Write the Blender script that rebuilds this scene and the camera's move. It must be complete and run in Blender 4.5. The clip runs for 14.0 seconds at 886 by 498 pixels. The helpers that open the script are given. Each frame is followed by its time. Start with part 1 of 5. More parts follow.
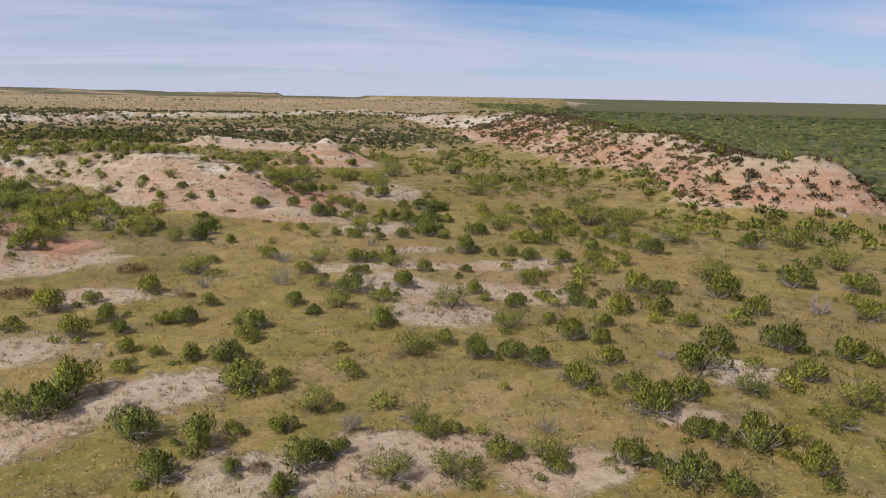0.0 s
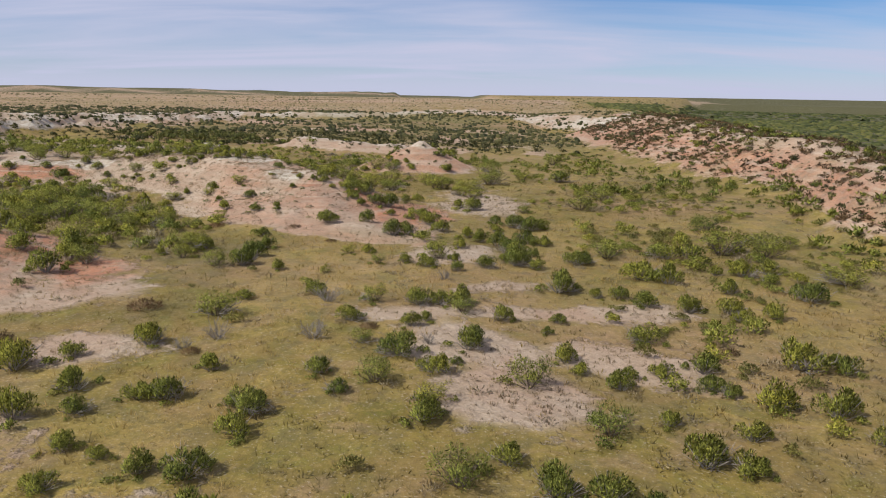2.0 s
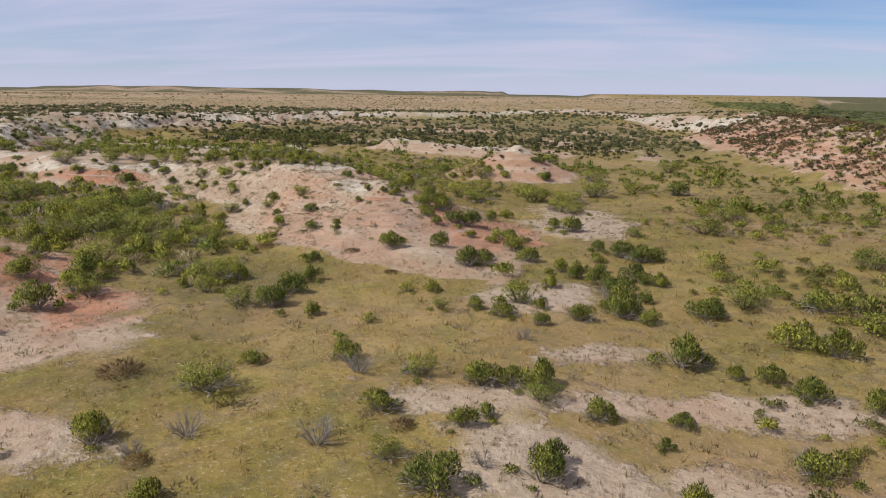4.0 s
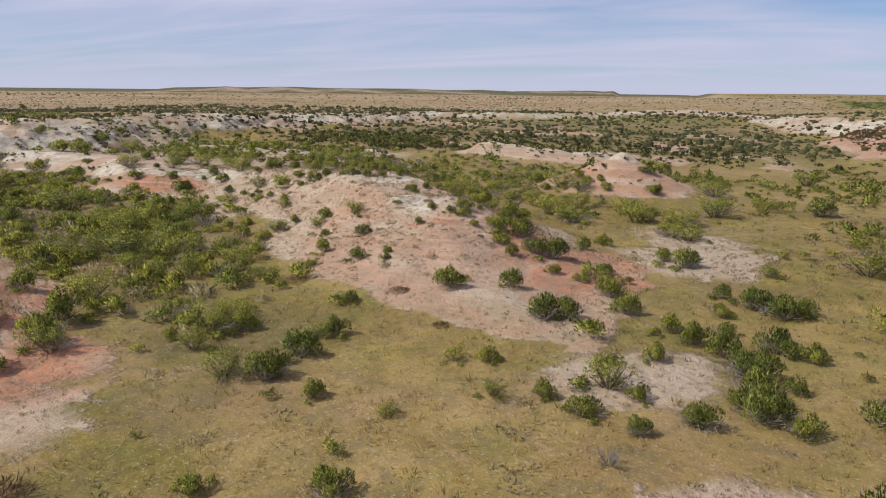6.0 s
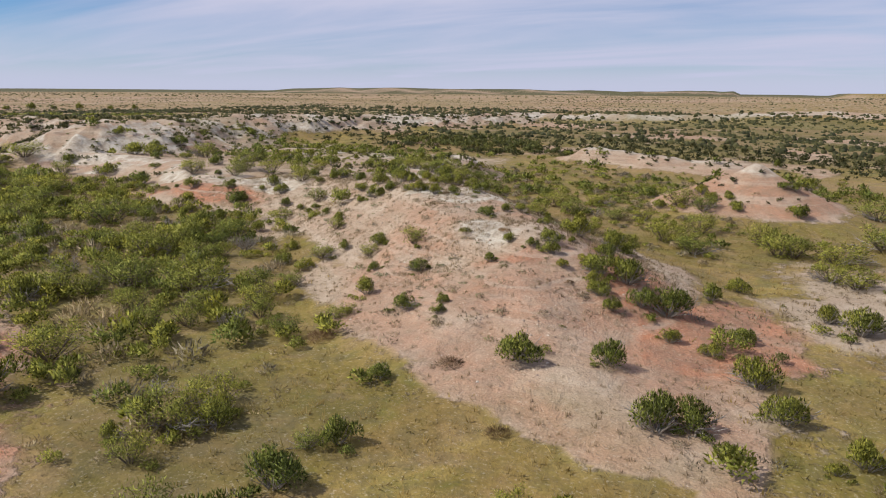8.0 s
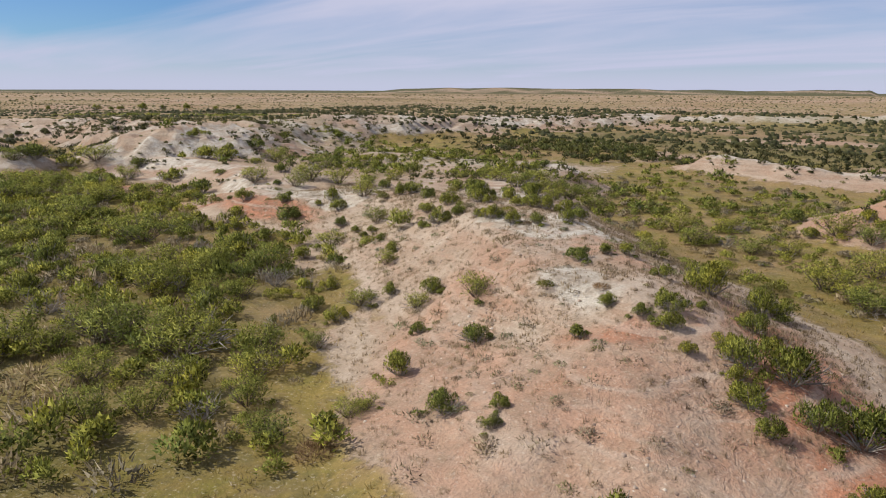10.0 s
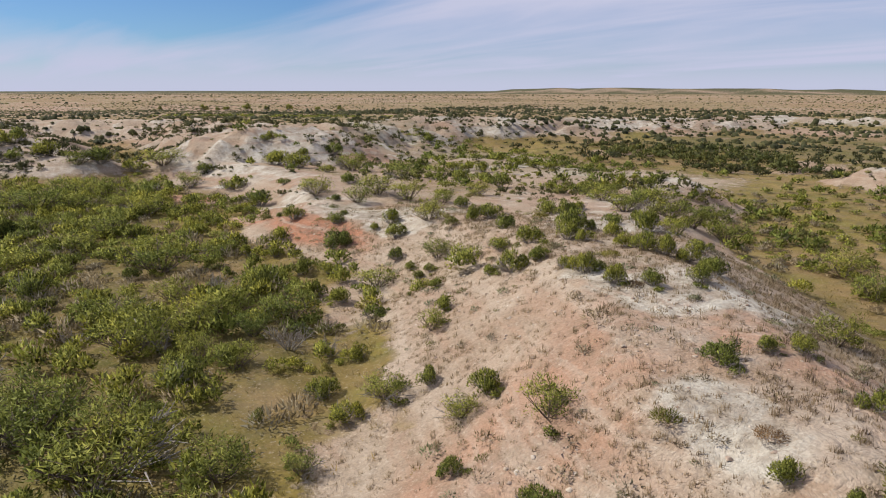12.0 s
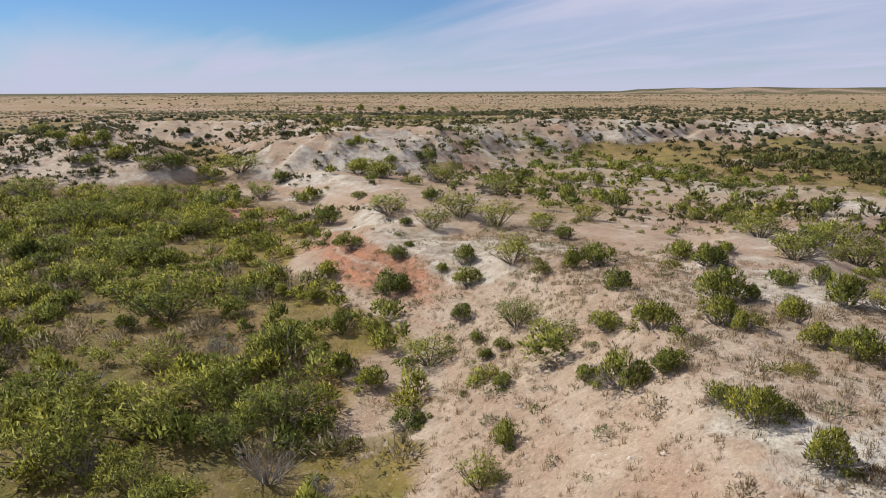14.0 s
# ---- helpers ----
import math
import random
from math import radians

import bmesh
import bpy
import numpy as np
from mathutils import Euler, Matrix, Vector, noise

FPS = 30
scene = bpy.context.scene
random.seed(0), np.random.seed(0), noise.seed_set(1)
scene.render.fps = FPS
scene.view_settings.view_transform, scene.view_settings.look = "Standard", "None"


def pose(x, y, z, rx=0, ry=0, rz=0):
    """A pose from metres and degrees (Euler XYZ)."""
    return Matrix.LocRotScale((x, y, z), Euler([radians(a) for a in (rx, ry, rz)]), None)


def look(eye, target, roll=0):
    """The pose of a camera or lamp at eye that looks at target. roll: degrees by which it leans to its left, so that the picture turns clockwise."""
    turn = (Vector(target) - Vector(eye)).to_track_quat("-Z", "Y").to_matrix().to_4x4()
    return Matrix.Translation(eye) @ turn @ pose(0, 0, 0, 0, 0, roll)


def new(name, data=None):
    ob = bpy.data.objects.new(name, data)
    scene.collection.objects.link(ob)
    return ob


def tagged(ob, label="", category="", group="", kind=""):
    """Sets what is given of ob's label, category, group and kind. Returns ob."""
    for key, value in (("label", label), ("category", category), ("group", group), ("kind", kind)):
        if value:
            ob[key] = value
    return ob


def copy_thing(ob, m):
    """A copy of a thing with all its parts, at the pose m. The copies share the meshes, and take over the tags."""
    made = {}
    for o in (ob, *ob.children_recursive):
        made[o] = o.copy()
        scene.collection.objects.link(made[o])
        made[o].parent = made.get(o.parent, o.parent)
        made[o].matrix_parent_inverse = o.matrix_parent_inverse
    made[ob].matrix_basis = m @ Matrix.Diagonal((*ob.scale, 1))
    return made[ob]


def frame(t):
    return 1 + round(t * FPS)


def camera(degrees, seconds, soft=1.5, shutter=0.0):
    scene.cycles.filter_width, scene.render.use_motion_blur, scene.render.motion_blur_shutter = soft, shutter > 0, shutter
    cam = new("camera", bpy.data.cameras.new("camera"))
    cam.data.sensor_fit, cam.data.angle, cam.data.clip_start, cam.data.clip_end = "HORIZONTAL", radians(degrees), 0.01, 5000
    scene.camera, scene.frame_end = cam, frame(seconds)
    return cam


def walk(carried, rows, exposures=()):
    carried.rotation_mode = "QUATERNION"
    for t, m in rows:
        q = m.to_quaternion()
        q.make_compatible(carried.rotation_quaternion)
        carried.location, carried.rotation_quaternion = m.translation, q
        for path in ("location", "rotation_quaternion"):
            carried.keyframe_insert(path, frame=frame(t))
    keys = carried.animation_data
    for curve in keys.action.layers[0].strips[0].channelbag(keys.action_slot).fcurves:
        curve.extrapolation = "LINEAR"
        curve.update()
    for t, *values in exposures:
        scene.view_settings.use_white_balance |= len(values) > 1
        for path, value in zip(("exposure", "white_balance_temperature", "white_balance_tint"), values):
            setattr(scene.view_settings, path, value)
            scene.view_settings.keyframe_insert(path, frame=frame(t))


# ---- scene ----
cam = camera(63.4, 14.0, soft=1.0)
METRES, EYE, TILT, LEAN, TURN = 108.75, 15.0, -0.475, 0.895, -7.5
ROWS = [
    (0.0, 0.0, 0.0, 0.0, 0.41, -11.68, -2.01),
    (0.5, 0.0054, 0.0342, 0.0003, 2.75, -11.78, -2.0),
    (1.0, 0.0097, 0.0689, 0.0005, 5.05, -11.86, -1.99),
    (1.5, 0.0127, 0.104, 0.0006, 7.27, -11.95, -1.94),
    (2.0, 0.0145, 0.1395, 0.0007, 9.43, -12.03, -1.93),
    (2.5, 0.015, 0.175, 0.0007, 11.54, -12.11, -1.88),
    (3.0, 0.0142, 0.2104, 0.0007, 13.66, -12.2, -1.86),
    (5.5, -0.0089, 0.3854, 0.0001, 24.24, -12.55, -1.64),
    (6.0, -0.0177, 0.4201, -0.0003, 26.37, -12.6, -1.6),
    (6.5, -0.028, 0.4546, -0.0008, 28.5, -12.64, -1.57),
    (7.0, -0.0395, 0.4885, -0.0012, 30.63, -12.7, -1.53),
    (7.5, -0.0522, 0.522, -0.0018, 32.75, -12.74, -1.48),
    (10.0, -0.1345, 0.6818, -0.0045, 43.39, -12.97, -1.23),
    (10.5, -0.1544, 0.7117, -0.0051, 45.54, -13.01, -1.15),
    (11.0, -0.1755, 0.7408, -0.0058, 47.68, -13.04, -1.1),
    (11.5, -0.1978, 0.7692, -0.0065, 49.82, -13.07, -1.04),
    (12.0, -0.2211, 0.7967, -0.0073, 51.99, -13.1, -0.99),
    (12.5, -0.2455, 0.8233, -0.008, 54.34, -13.14, -0.9),
    (13.0, -0.271, 0.8493, -0.009, 56.76, -13.16, -0.82),
    (13.5, -0.2972, 0.8739, -0.0097, 59.14, -13.19, -0.73),
    (14.0, -0.3246, 0.8976, -0.0106, 61.54, -13.2, -0.66),
]
walk(cam, [(t, pose(0, 0, EYE, TILT, LEAN, TURN) @ pose(METRES * x, METRES * y, METRES * z, 90 + pitch, roll, yaw)) for t, x, y, z, yaw, pitch, roll in ROWS])

# ---- light ----
SUN_AZ, SUN_EL = 238.0, 47.0          # degrees clockwise from +y, and above the ground
sun_way = Vector((math.sin(radians(SUN_AZ)) * math.cos(radians(SUN_EL)), math.cos(radians(SUN_AZ)) * math.cos(radians(SUN_EL)), math.sin(radians(SUN_EL))))
sun = new("sun", bpy.data.lights.new("sun", "SUN"))
sun.data.energy, sun.data.angle, sun.data.color = 4.1, radians(0.6), (1.0, 0.95, 0.87)
sun.matrix_world = look(sun_way * 100, (0, 0, 0))

world = bpy.data.worlds.new("sky")
scene.world = world
world.use_nodes = True
wt = world.node_tree
wt.nodes.clear()


def wnode(kind, **values):
    n = wt.nodes.new(kind)
    for key, value in values.items():
        n.inputs[key].default_value = value
    return n


sky = wt.nodes.new("ShaderNodeTexSky")
sky.sky_type, sky.sun_disc = "NISHITA", False
sky.sun_elevation, sky.sun_rotation = radians(SUN_EL), radians(SUN_AZ)
sky.altitude, sky.air_density, sky.dust_density, sky.ozone_density = 600, 1.0, 0.0, 1.0
way = wt.nodes.new("ShaderNodeTexCoord")
# thin cirrus, drawn out along one wind, on a flat layer high above
split = wt.nodes.new("ShaderNodeSeparateXYZ")
wt.links.new(way.outputs["Generated"], split.inputs[0])
lift = wt.nodes.new("ShaderNodeMath")
lift.operation = "ADD"
lift.inputs[1].default_value = 0.13
wt.links.new(split.outputs["Z"], lift.inputs[0])
flat = wt.nodes.new("ShaderNodeVectorMath")
flat.operation = "DIVIDE"
spread = wt.nodes.new("ShaderNodeCombineXYZ")
for key in ("X", "Y", "Z"):
    wt.links.new(lift.outputs[0], spread.inputs[key])
wt.links.new(way.outputs["Generated"], flat.inputs[0])
wt.links.new(spread.outputs[0], flat.inputs[1])
turned = wt.nodes.new("ShaderNodeMapping")
turned.inputs["Rotation"].default_value = (0, 0, radians(24))
turned.inputs["Scale"].default_value = (0.32, 0.95, 0.0)
turned.inputs["Location"].default_value = (0.55, 0.25, 0)
wt.links.new(flat.outputs[0], turned.inputs[0])
wisp = wnode("ShaderNodeTexNoise", Scale=1.25, Detail=7.0, Roughness=0.52, Distortion=0.45)
wt.links.new(turned.outputs[0], wisp.inputs["Vector"])
veil = wt.nodes.new("ShaderNodeValToRGB")
veil.color_ramp.elements[0].position, veil.color_ramp.elements[1].position = 0.36, 0.62
veil.color_ramp.elements[0].color, veil.color_ramp.elements[1].color = (0.45, 0.45, 0.45, 1), (1.0, 1.0, 1.0, 1)
wt.links.new(wisp.outputs["Fac"], veil.inputs[0])
# two clear openings in the veil
clear = veil.outputs[0]
for az, el, narrow, most in ((-73.0, 7.5, 0.90, 0.95), (20.0, 6.6, 0.955, 0.6)):
    toward = (math.sin(radians(az)) * math.cos(radians(el)), math.cos(radians(az)) * math.cos(radians(el)), 5.0 * math.sin(radians(el)))
    stretch = wt.nodes.new("ShaderNodeVectorMath")
    stretch.operation = "MULTIPLY"
    stretch.inputs[1].default_value = (1, 1, 5.0)
    wt.links.new(way.outputs["Generated"], stretch.inputs[0])
    level = wt.nodes.new("ShaderNodeVectorMath")
    level.operation = "NORMALIZE"
    wt.links.new(stretch.outputs[0], level.inputs[0])
    along = wt.nodes.new("ShaderNodeVectorMath")
    along.operation = "DOT_PRODUCT"
    along.inputs[1].default_value = Vector(toward).normalized()
    wt.links.new(level.outputs[0], along.inputs[0])
    gap = wt.nodes.new("ShaderNodeMapRange")
    gap.interpolation_type = "SMOOTHSTEP"
    gap.inputs["From Min"].default_value, gap.inputs["From Max"].default_value = narrow, 1.0
    gap.inputs["To Min"].default_value, gap.inputs["To Max"].default_value = 0.0, most
    wt.links.new(along.outputs["Value"], gap.inputs["Value"])
    less = wt.nodes.new("ShaderNodeMath")
    less.operation, less.use_clamp = "SUBTRACT", True
    wt.links.new(clear, less.inputs[0])
    wt.links.new(gap.outputs[0], less.inputs[1])
    clear = less.outputs[0]
mixed = wt.nodes.new("ShaderNodeMix")
mixed.data_type = "RGBA"
# the low sky is all veil
low = wt.nodes.new("ShaderNodeMapRange")
low.interpolation_type = "SMOOTHSTEP"
low.inputs["From Min"].default_value, low.inputs["From Max"].default_value = 0.0, 0.06
low.inputs["To Min"].default_value, low.inputs["To Max"].default_value = 0.92, 0.0
wt.links.new(split.outputs["Z"], low.inputs["Value"])
cover = wt.nodes.new("ShaderNodeMath")
cover.operation = "MAXIMUM"
wt.links.new(clear, cover.inputs[0])
wt.links.new(low.outputs[0], cover.inputs[1])
wt.links.new(cover.outputs[0], mixed.inputs["Factor"])
tint = wt.nodes.new("ShaderNodeMix")
tint.data_type, tint.blend_type = "RGBA", "MULTIPLY"
tint.inputs["Factor"].default_value = 1.0
tint.inputs["B"].default_value = (0.46, 0.66, 0.98, 1)
wt.links.new(sky.outputs[0], tint.inputs["A"])
wt.links.new(tint.outputs["Result"], mixed.inputs["A"])
mixed.inputs["B"].default_value = (5.88, 6.14, 8.0, 1)
SKY = 0.082
back = wnode("ShaderNodeBackground", Strength=SKY)
wt.links.new(mixed.outputs["Result"], back.inputs["Color"])
wout = wt.nodes.new("ShaderNodeOutputWorld")
wt.links.new(back.outputs[0], wout.inputs[0])
scene.view_settings.exposure = 0.18

# ---- materials ----
FINE, GROW = 0.95, 1.05


class Nodes:
    """A node material, built node by node."""

    def __init__(self, name, rough=0.9):
        self.mat = bpy.data.materials.new(name)
        self.mat.use_nodes = True
        self.tree = self.mat.node_tree
        self.bsdf = self.tree.nodes["Principled BSDF"]
        self.bsdf.inputs["Roughness"].default_value = rough
        self.bsdf.inputs["Specular IOR Level"].default_value = 0.2

    def put(self, kind, links=None, **values):
        n = self.tree.nodes.new(kind)
        for key, value in values.items():
            n.inputs[key].default_value = value
        for key, source in (links or {}).items():
            self.tree.links.new(source, n.inputs[key])
        return n

    def noise(self, vector, scale, detail=4.0, rough=0.55, distort=0.0):
        return self.put("ShaderNodeTexNoise", {"Vector": vector}, Scale=scale, Detail=detail, Roughness=rough, Distortion=distort).outputs["Fac"]

    def ramp(self, value, *stops):
        n = self.put("ShaderNodeValToRGB", {"Fac": value})
        while len(n.color_ramp.elements) < len(stops):
            n.color_ramp.elements.new(0.5)
        for e, (pos, col) in zip(n.color_ramp.elements, stops):
            e.position, e.color = pos, (*col, 1) if len(col) == 3 else col
        return n.outputs["Color"]

    def step(self, value, lo, hi):
        return self.put("ShaderNodeMapRange", {"Value": value}, **{"From Min": lo, "From Max": hi}).outputs["Result"]

    def math(self, op, a, b):
        n = self.tree.nodes.new("ShaderNodeMath")
        n.operation, n.use_clamp = op, op == "MULTIPLY"
        for i, v in ((0, a), (1, b)):
            if isinstance(v, (int, float)):
                n.inputs[i].default_value = v
            else:
                self.tree.links.new(v, n.inputs[i])
        return n.outputs[0]

    def mix(self, fac, a, b, blend="MIX"):
        n = self.tree.nodes.new("ShaderNodeMix")
        n.data_type, n.blend_type = "RGBA", blend
        for key, v in (("Factor", fac), ("A", a), ("B", b)):
            slot = [s for s in n.inputs if s.name == key and (s.type == "RGBA" or key == "Factor" and s.type == "VALUE")][0]
            if isinstance(v, (int, float)):
                slot.default_value = v
            elif isinstance(v, tuple):
                slot.default_value = (*v, 1)
            else:
                self.tree.links.new(v, slot)
        return [s for s in n.outputs if s.type == "RGBA"][0]

    def colour(self, source):
        self.tree.links.new(source, self.bsdf.inputs["Base Color"])

    def bump(self, height, strength, distance):
        b = self.put("ShaderNodeBump", {"Height": height}, Strength=strength, Distance=distance)
        self.tree.links.new(b.outputs[0], self.bsdf.inputs["Normal"])


def soil():
    m = Nodes("soil", 0.95)
    at = m.tree.nodes.new("ShaderNodeTexCoord").outputs["Object"]
    attr = {}
    for key in ("bare", "pale", "rust", "lush"):
        n = m.tree.nodes.new("ShaderNodeAttribute")
        n.attribute_name = key
        attr[key] = n.outputs["Fac"]
    fine, tuft, mid, big = m.noise(at, 9.0, 5), m.noise(at, 2.4, 4, 0.6), m.noise(at, 0.35, 5, 0.6), m.noise(at, 0.06, 4)
    grass = m.ramp(mid, (0.32, (0.131, 0.099, 0.020)), (0.45, (0.203, 0.149, 0.032)), (0.60, (0.310, 0.225, 0.066)), (0.75, (0.360, 0.256, 0.105)))
    green = m.ramp(mid, (0.3, (0.108, 0.090, 0.018)), (0.7, (0.221, 0.162, 0.036)))
    grass = m.mix(m.math("MULTIPLY", attr["lush"], 0.85), grass, green)
    grass = m.mix(m.math("MULTIPLY", m.step(big, 0.5, 0.72), m.step(attr["lush"], 1.0, 0.4)), grass, (0.297, 0.203, 0.083))
    patchy = m.noise(at, 0.22, 4, 0.6, 0.6)
    grass = m.mix(m.math("MULTIPLY", m.step(patchy, 0.52, 0.60), 0.6), grass, m.ramp(mid, (0.35, (0.122, 0.117, 0.022)), (0.65, (0.194, 0.171, 0.036))))
    grass = m.mix(m.math("MULTIPLY", m.step(patchy, 0.46, 0.38), 0.8), grass, m.ramp(tuft, (0.35, (0.189, 0.126, 0.054)), (0.65, (0.315, 0.221, 0.101))))
    grass = m.mix(m.step(tuft, 0.54, 0.70), grass, (0.135, 0.108, 0.032))
    grass = m.mix(m.math("MULTIPLY", m.step(m.noise(at, 2.2, 4, 0.65), 0.50, 0.40), 0.3), grass, (0.324, 0.234, 0.079))
    drift = m.noise(at, 0.11, 5, 0.62, 0.5)
    grass = m.mix(m.math("MULTIPLY", m.step(drift, 0.51, 0.60), 0.55), grass, m.ramp(tuft, (0.35, (0.153, 0.095, 0.032)), (0.65, (0.270, 0.176, 0.065))))
    grass = m.mix(m.math("MULTIPLY", m.step(m.noise(at, 0.7, 3, 0.55), 0.54, 0.63), 0.6), grass, m.mix(0.55, grass, (0.077, 0.061, 0.020)))
    grass = m.mix(m.math("MULTIPLY", m.step(attr["lush"], 1.0, 1.8), 0.85), grass, m.ramp(mid, (0.35, (0.034, 0.041, 0.017)), (0.65, (0.072, 0.077, 0.030))))
    sand = m.ramp(mid, (0.3, (0.31, 0.228, 0.155)), (0.5, (0.38, 0.296, 0.212)), (0.7, (0.455, 0.375, 0.280)))
    sand = m.mix(m.step(attr["rust"], 0.12, 0.02), sand, m.ramp(mid, (0.3, (0.335, 0.255, 0.178)), (0.7, (0.425, 0.340, 0.250))))
    sand = m.mix(m.math("MULTIPLY", attr["rust"], m.step(m.noise(at, 0.22, 5, 0.65), 0.22, 0.52)), sand, m.ramp(m.noise(at, 0.5, 5, 0.65), (0.38, (0.26, 0.135, 0.085)), (0.6, (0.43, 0.195, 0.110))))
    chalk = m.ramp(m.noise(at, 0.55, 6, 0.68), (0.34, (0.29, 0.235, 0.175)), (0.48, (0.43, 0.380, 0.305)), (0.66, (0.60, 0.555, 0.465)))
    sand = m.mix(m.step(m.math("ADD", attr["pale"], m.math("MULTIPLY", m.step(m.noise(at, 0.6, 5, 0.6), 0.2, 0.8), 0.5)), 0.55, 0.85), sand, chalk)
    # runnels and rubble on the clay
    sand = m.mix(m.math("MULTIPLY", m.step(m.noise(at, 1.3, 5, 0.7, 0.8), 0.52, 0.66), 0.55), sand, m.mix(0.55, sand, (0.17, 0.12, 0.08)))
    # level strata, broken up
    lay = m.put("ShaderNodeMapping", {"Vector": at})
    lay.inputs["Scale"].default_value = (0.05, 0.05, 1.5)
    strata = m.noise(lay.outputs[0], 1.0, 5, 0.65)
    sand = m.mix(m.math("MULTIPLY", m.step(strata, 0.52, 0.62), 0.45), sand, (0.48, 0.40, 0.31))
    sand = m.mix(m.math("MULTIPLY", m.step(strata, 0.46, 0.38), 0.38), sand, (0.36, 0.22, 0.145))
    # tufts and stones, half a metre apart
    cell = m.put("ShaderNodeTexVoronoi", {"Vector": at}, Scale=1.2, Randomness=1.0)
    spot = m.math("MULTIPLY", m.step(cell.outputs["Distance"], 0.46, 0.22), m.step(m.noise(at, 0.28, 3), 0.36, 0.56))
    sand = m.mix(m.math("MULTIPLY", spot, 0.4), sand, m.ramp(tuft, (0.35, (0.17, 0.125, 0.08)), (0.65, (0.30, 0.23, 0.15))))
    sand = m.mix(m.math("MULTIPLY", m.step(m.noise(at, 3.5, 4, 0.6), 0.60, 0.72), 0.5), sand, (0.30, 0.22, 0.15))
    share = m.step(m.math("ADD", attr["bare"], m.math("MULTIPLY", m.math("SUBTRACT", m.noise(at, 0.7, 6, 0.7), 0.5), 2.1)), 0.36, 0.62)
    base = m.mix(share, grass, sand)
    band = m.put("ShaderNodeMapping", {"Vector": at})
    band.inputs["Scale"].default_value = (0.010, 0.024, 0.02)
    wide = m.noise(band.outputs[0], 1.0, 6, 0.62)
    base = m.mix(m.math("MULTIPLY", m.math("MULTIPLY", m.step(wide, 0.50, 0.66), m.step(attr["lush"], 1.7, 1.3)), 0.55), base, (0.33, 0.205, 0.125))
    base = m.mix(m.math("MULTIPLY", m.math("MULTIPLY", m.step(wide, 0.46, 0.34), m.step(attr["lush"], 1.7, 1.3)), 0.45), base, (0.22, 0.19, 0.075))
    clump = m.noise(at, 0.55, 3, 0.55)
    base = m.mix(m.math("MULTIPLY", m.math("MULTIPLY", m.step(clump, 0.52, 0.62), m.step(share, 1.0, 0.4)), 0.6), base, m.mix(0.6, base, (0.12, 0.10, 0.05)))
    base = m.mix(m.step(fine, 0.42, 0.70), base, m.mix(0.3, base, (0.09, 0.07, 0.04)))
    base = m.mix(m.math("MULTIPLY", m.step(m.noise(at, 6.0, 3, 0.6), 0.58, 0.68), 0.4), base, m.mix(0.5, base, (0.70, 0.62, 0.50)))
    m.colour(base)
    rough = m.math("ADD", m.math("MULTIPLY", tuft, 0.25), m.math("MULTIPLY", fine, 0.12))
    rough = m.math("ADD", rough, m.math("MULTIPLY", m.noise(at, 0.9, 5, 0.7, 0.5), m.math("MULTIPLY", share, 0.9)))
    m.bump(rough, 0.8, 0.40)
    return m.mat


SOIL = soil()


def leafy(name, dark, middle, bright, glow=0.34):
    """Foliage: every leaf takes its own shade; thin leaves let some light through."""
    m = Nodes(name, 0.75)
    geo = m.tree.nodes.new("ShaderNodeNewGeometry")
    info = m.tree.nodes.new("ShaderNodeObjectInfo")
    col = m.ramp(geo.outputs["Random Per Island"], (0.0, dark), (0.5, middle), (1.0, bright))
    tint = m.ramp(info.outputs["Random"], (0.0, (0.78, 0.80, 0.75)), (0.5, (1.0, 1.0, 1.0)), (1.0, (1.22, 1.14, 1.0)))
    col = m.mix(1.0, col, tint, "MULTIPLY")
    drift = m.noise(geo.outputs["Position"], 0.16, 3, 0.6)
    col = m.mix(1.0, col, m.ramp(drift, (0.34, (0.72, 0.80, 0.90)), (0.5, (1.0, 1.0, 1.0)), (0.66, (1.24, 1.16, 1.0))), "MULTIPLY")
    m.colour(col)
    thin = m.put("ShaderNodeBsdfTranslucent", {"Color": col})
    both = m.put("ShaderNodeMixShader", {1: m.bsdf.outputs[0], 2: thin.outputs[0]}, Fac=glow)
    m.tree.links.new(both.outputs[0], m.tree.nodes["Material Output"].inputs["Surface"])
    return m.mat


def woody(name, a, b):
    m = Nodes(name, 0.9)
    at = m.tree.nodes.new("ShaderNodeTexCoord").outputs["Object"]
    geo = m.tree.nodes.new("ShaderNodeNewGeometry")
    col = m.mix(geo.outputs["Random Per Island"], a, b)
    m.colour(m.mix(m.step(m.noise(at, 30.0, 3), 0.3, 0.7), col, m.mix(0.5, col, (0.05, 0.04, 0.03))))
    m.bump(m.noise(at, 60.0, 3), 0.4, 0.01)
    return m.mat


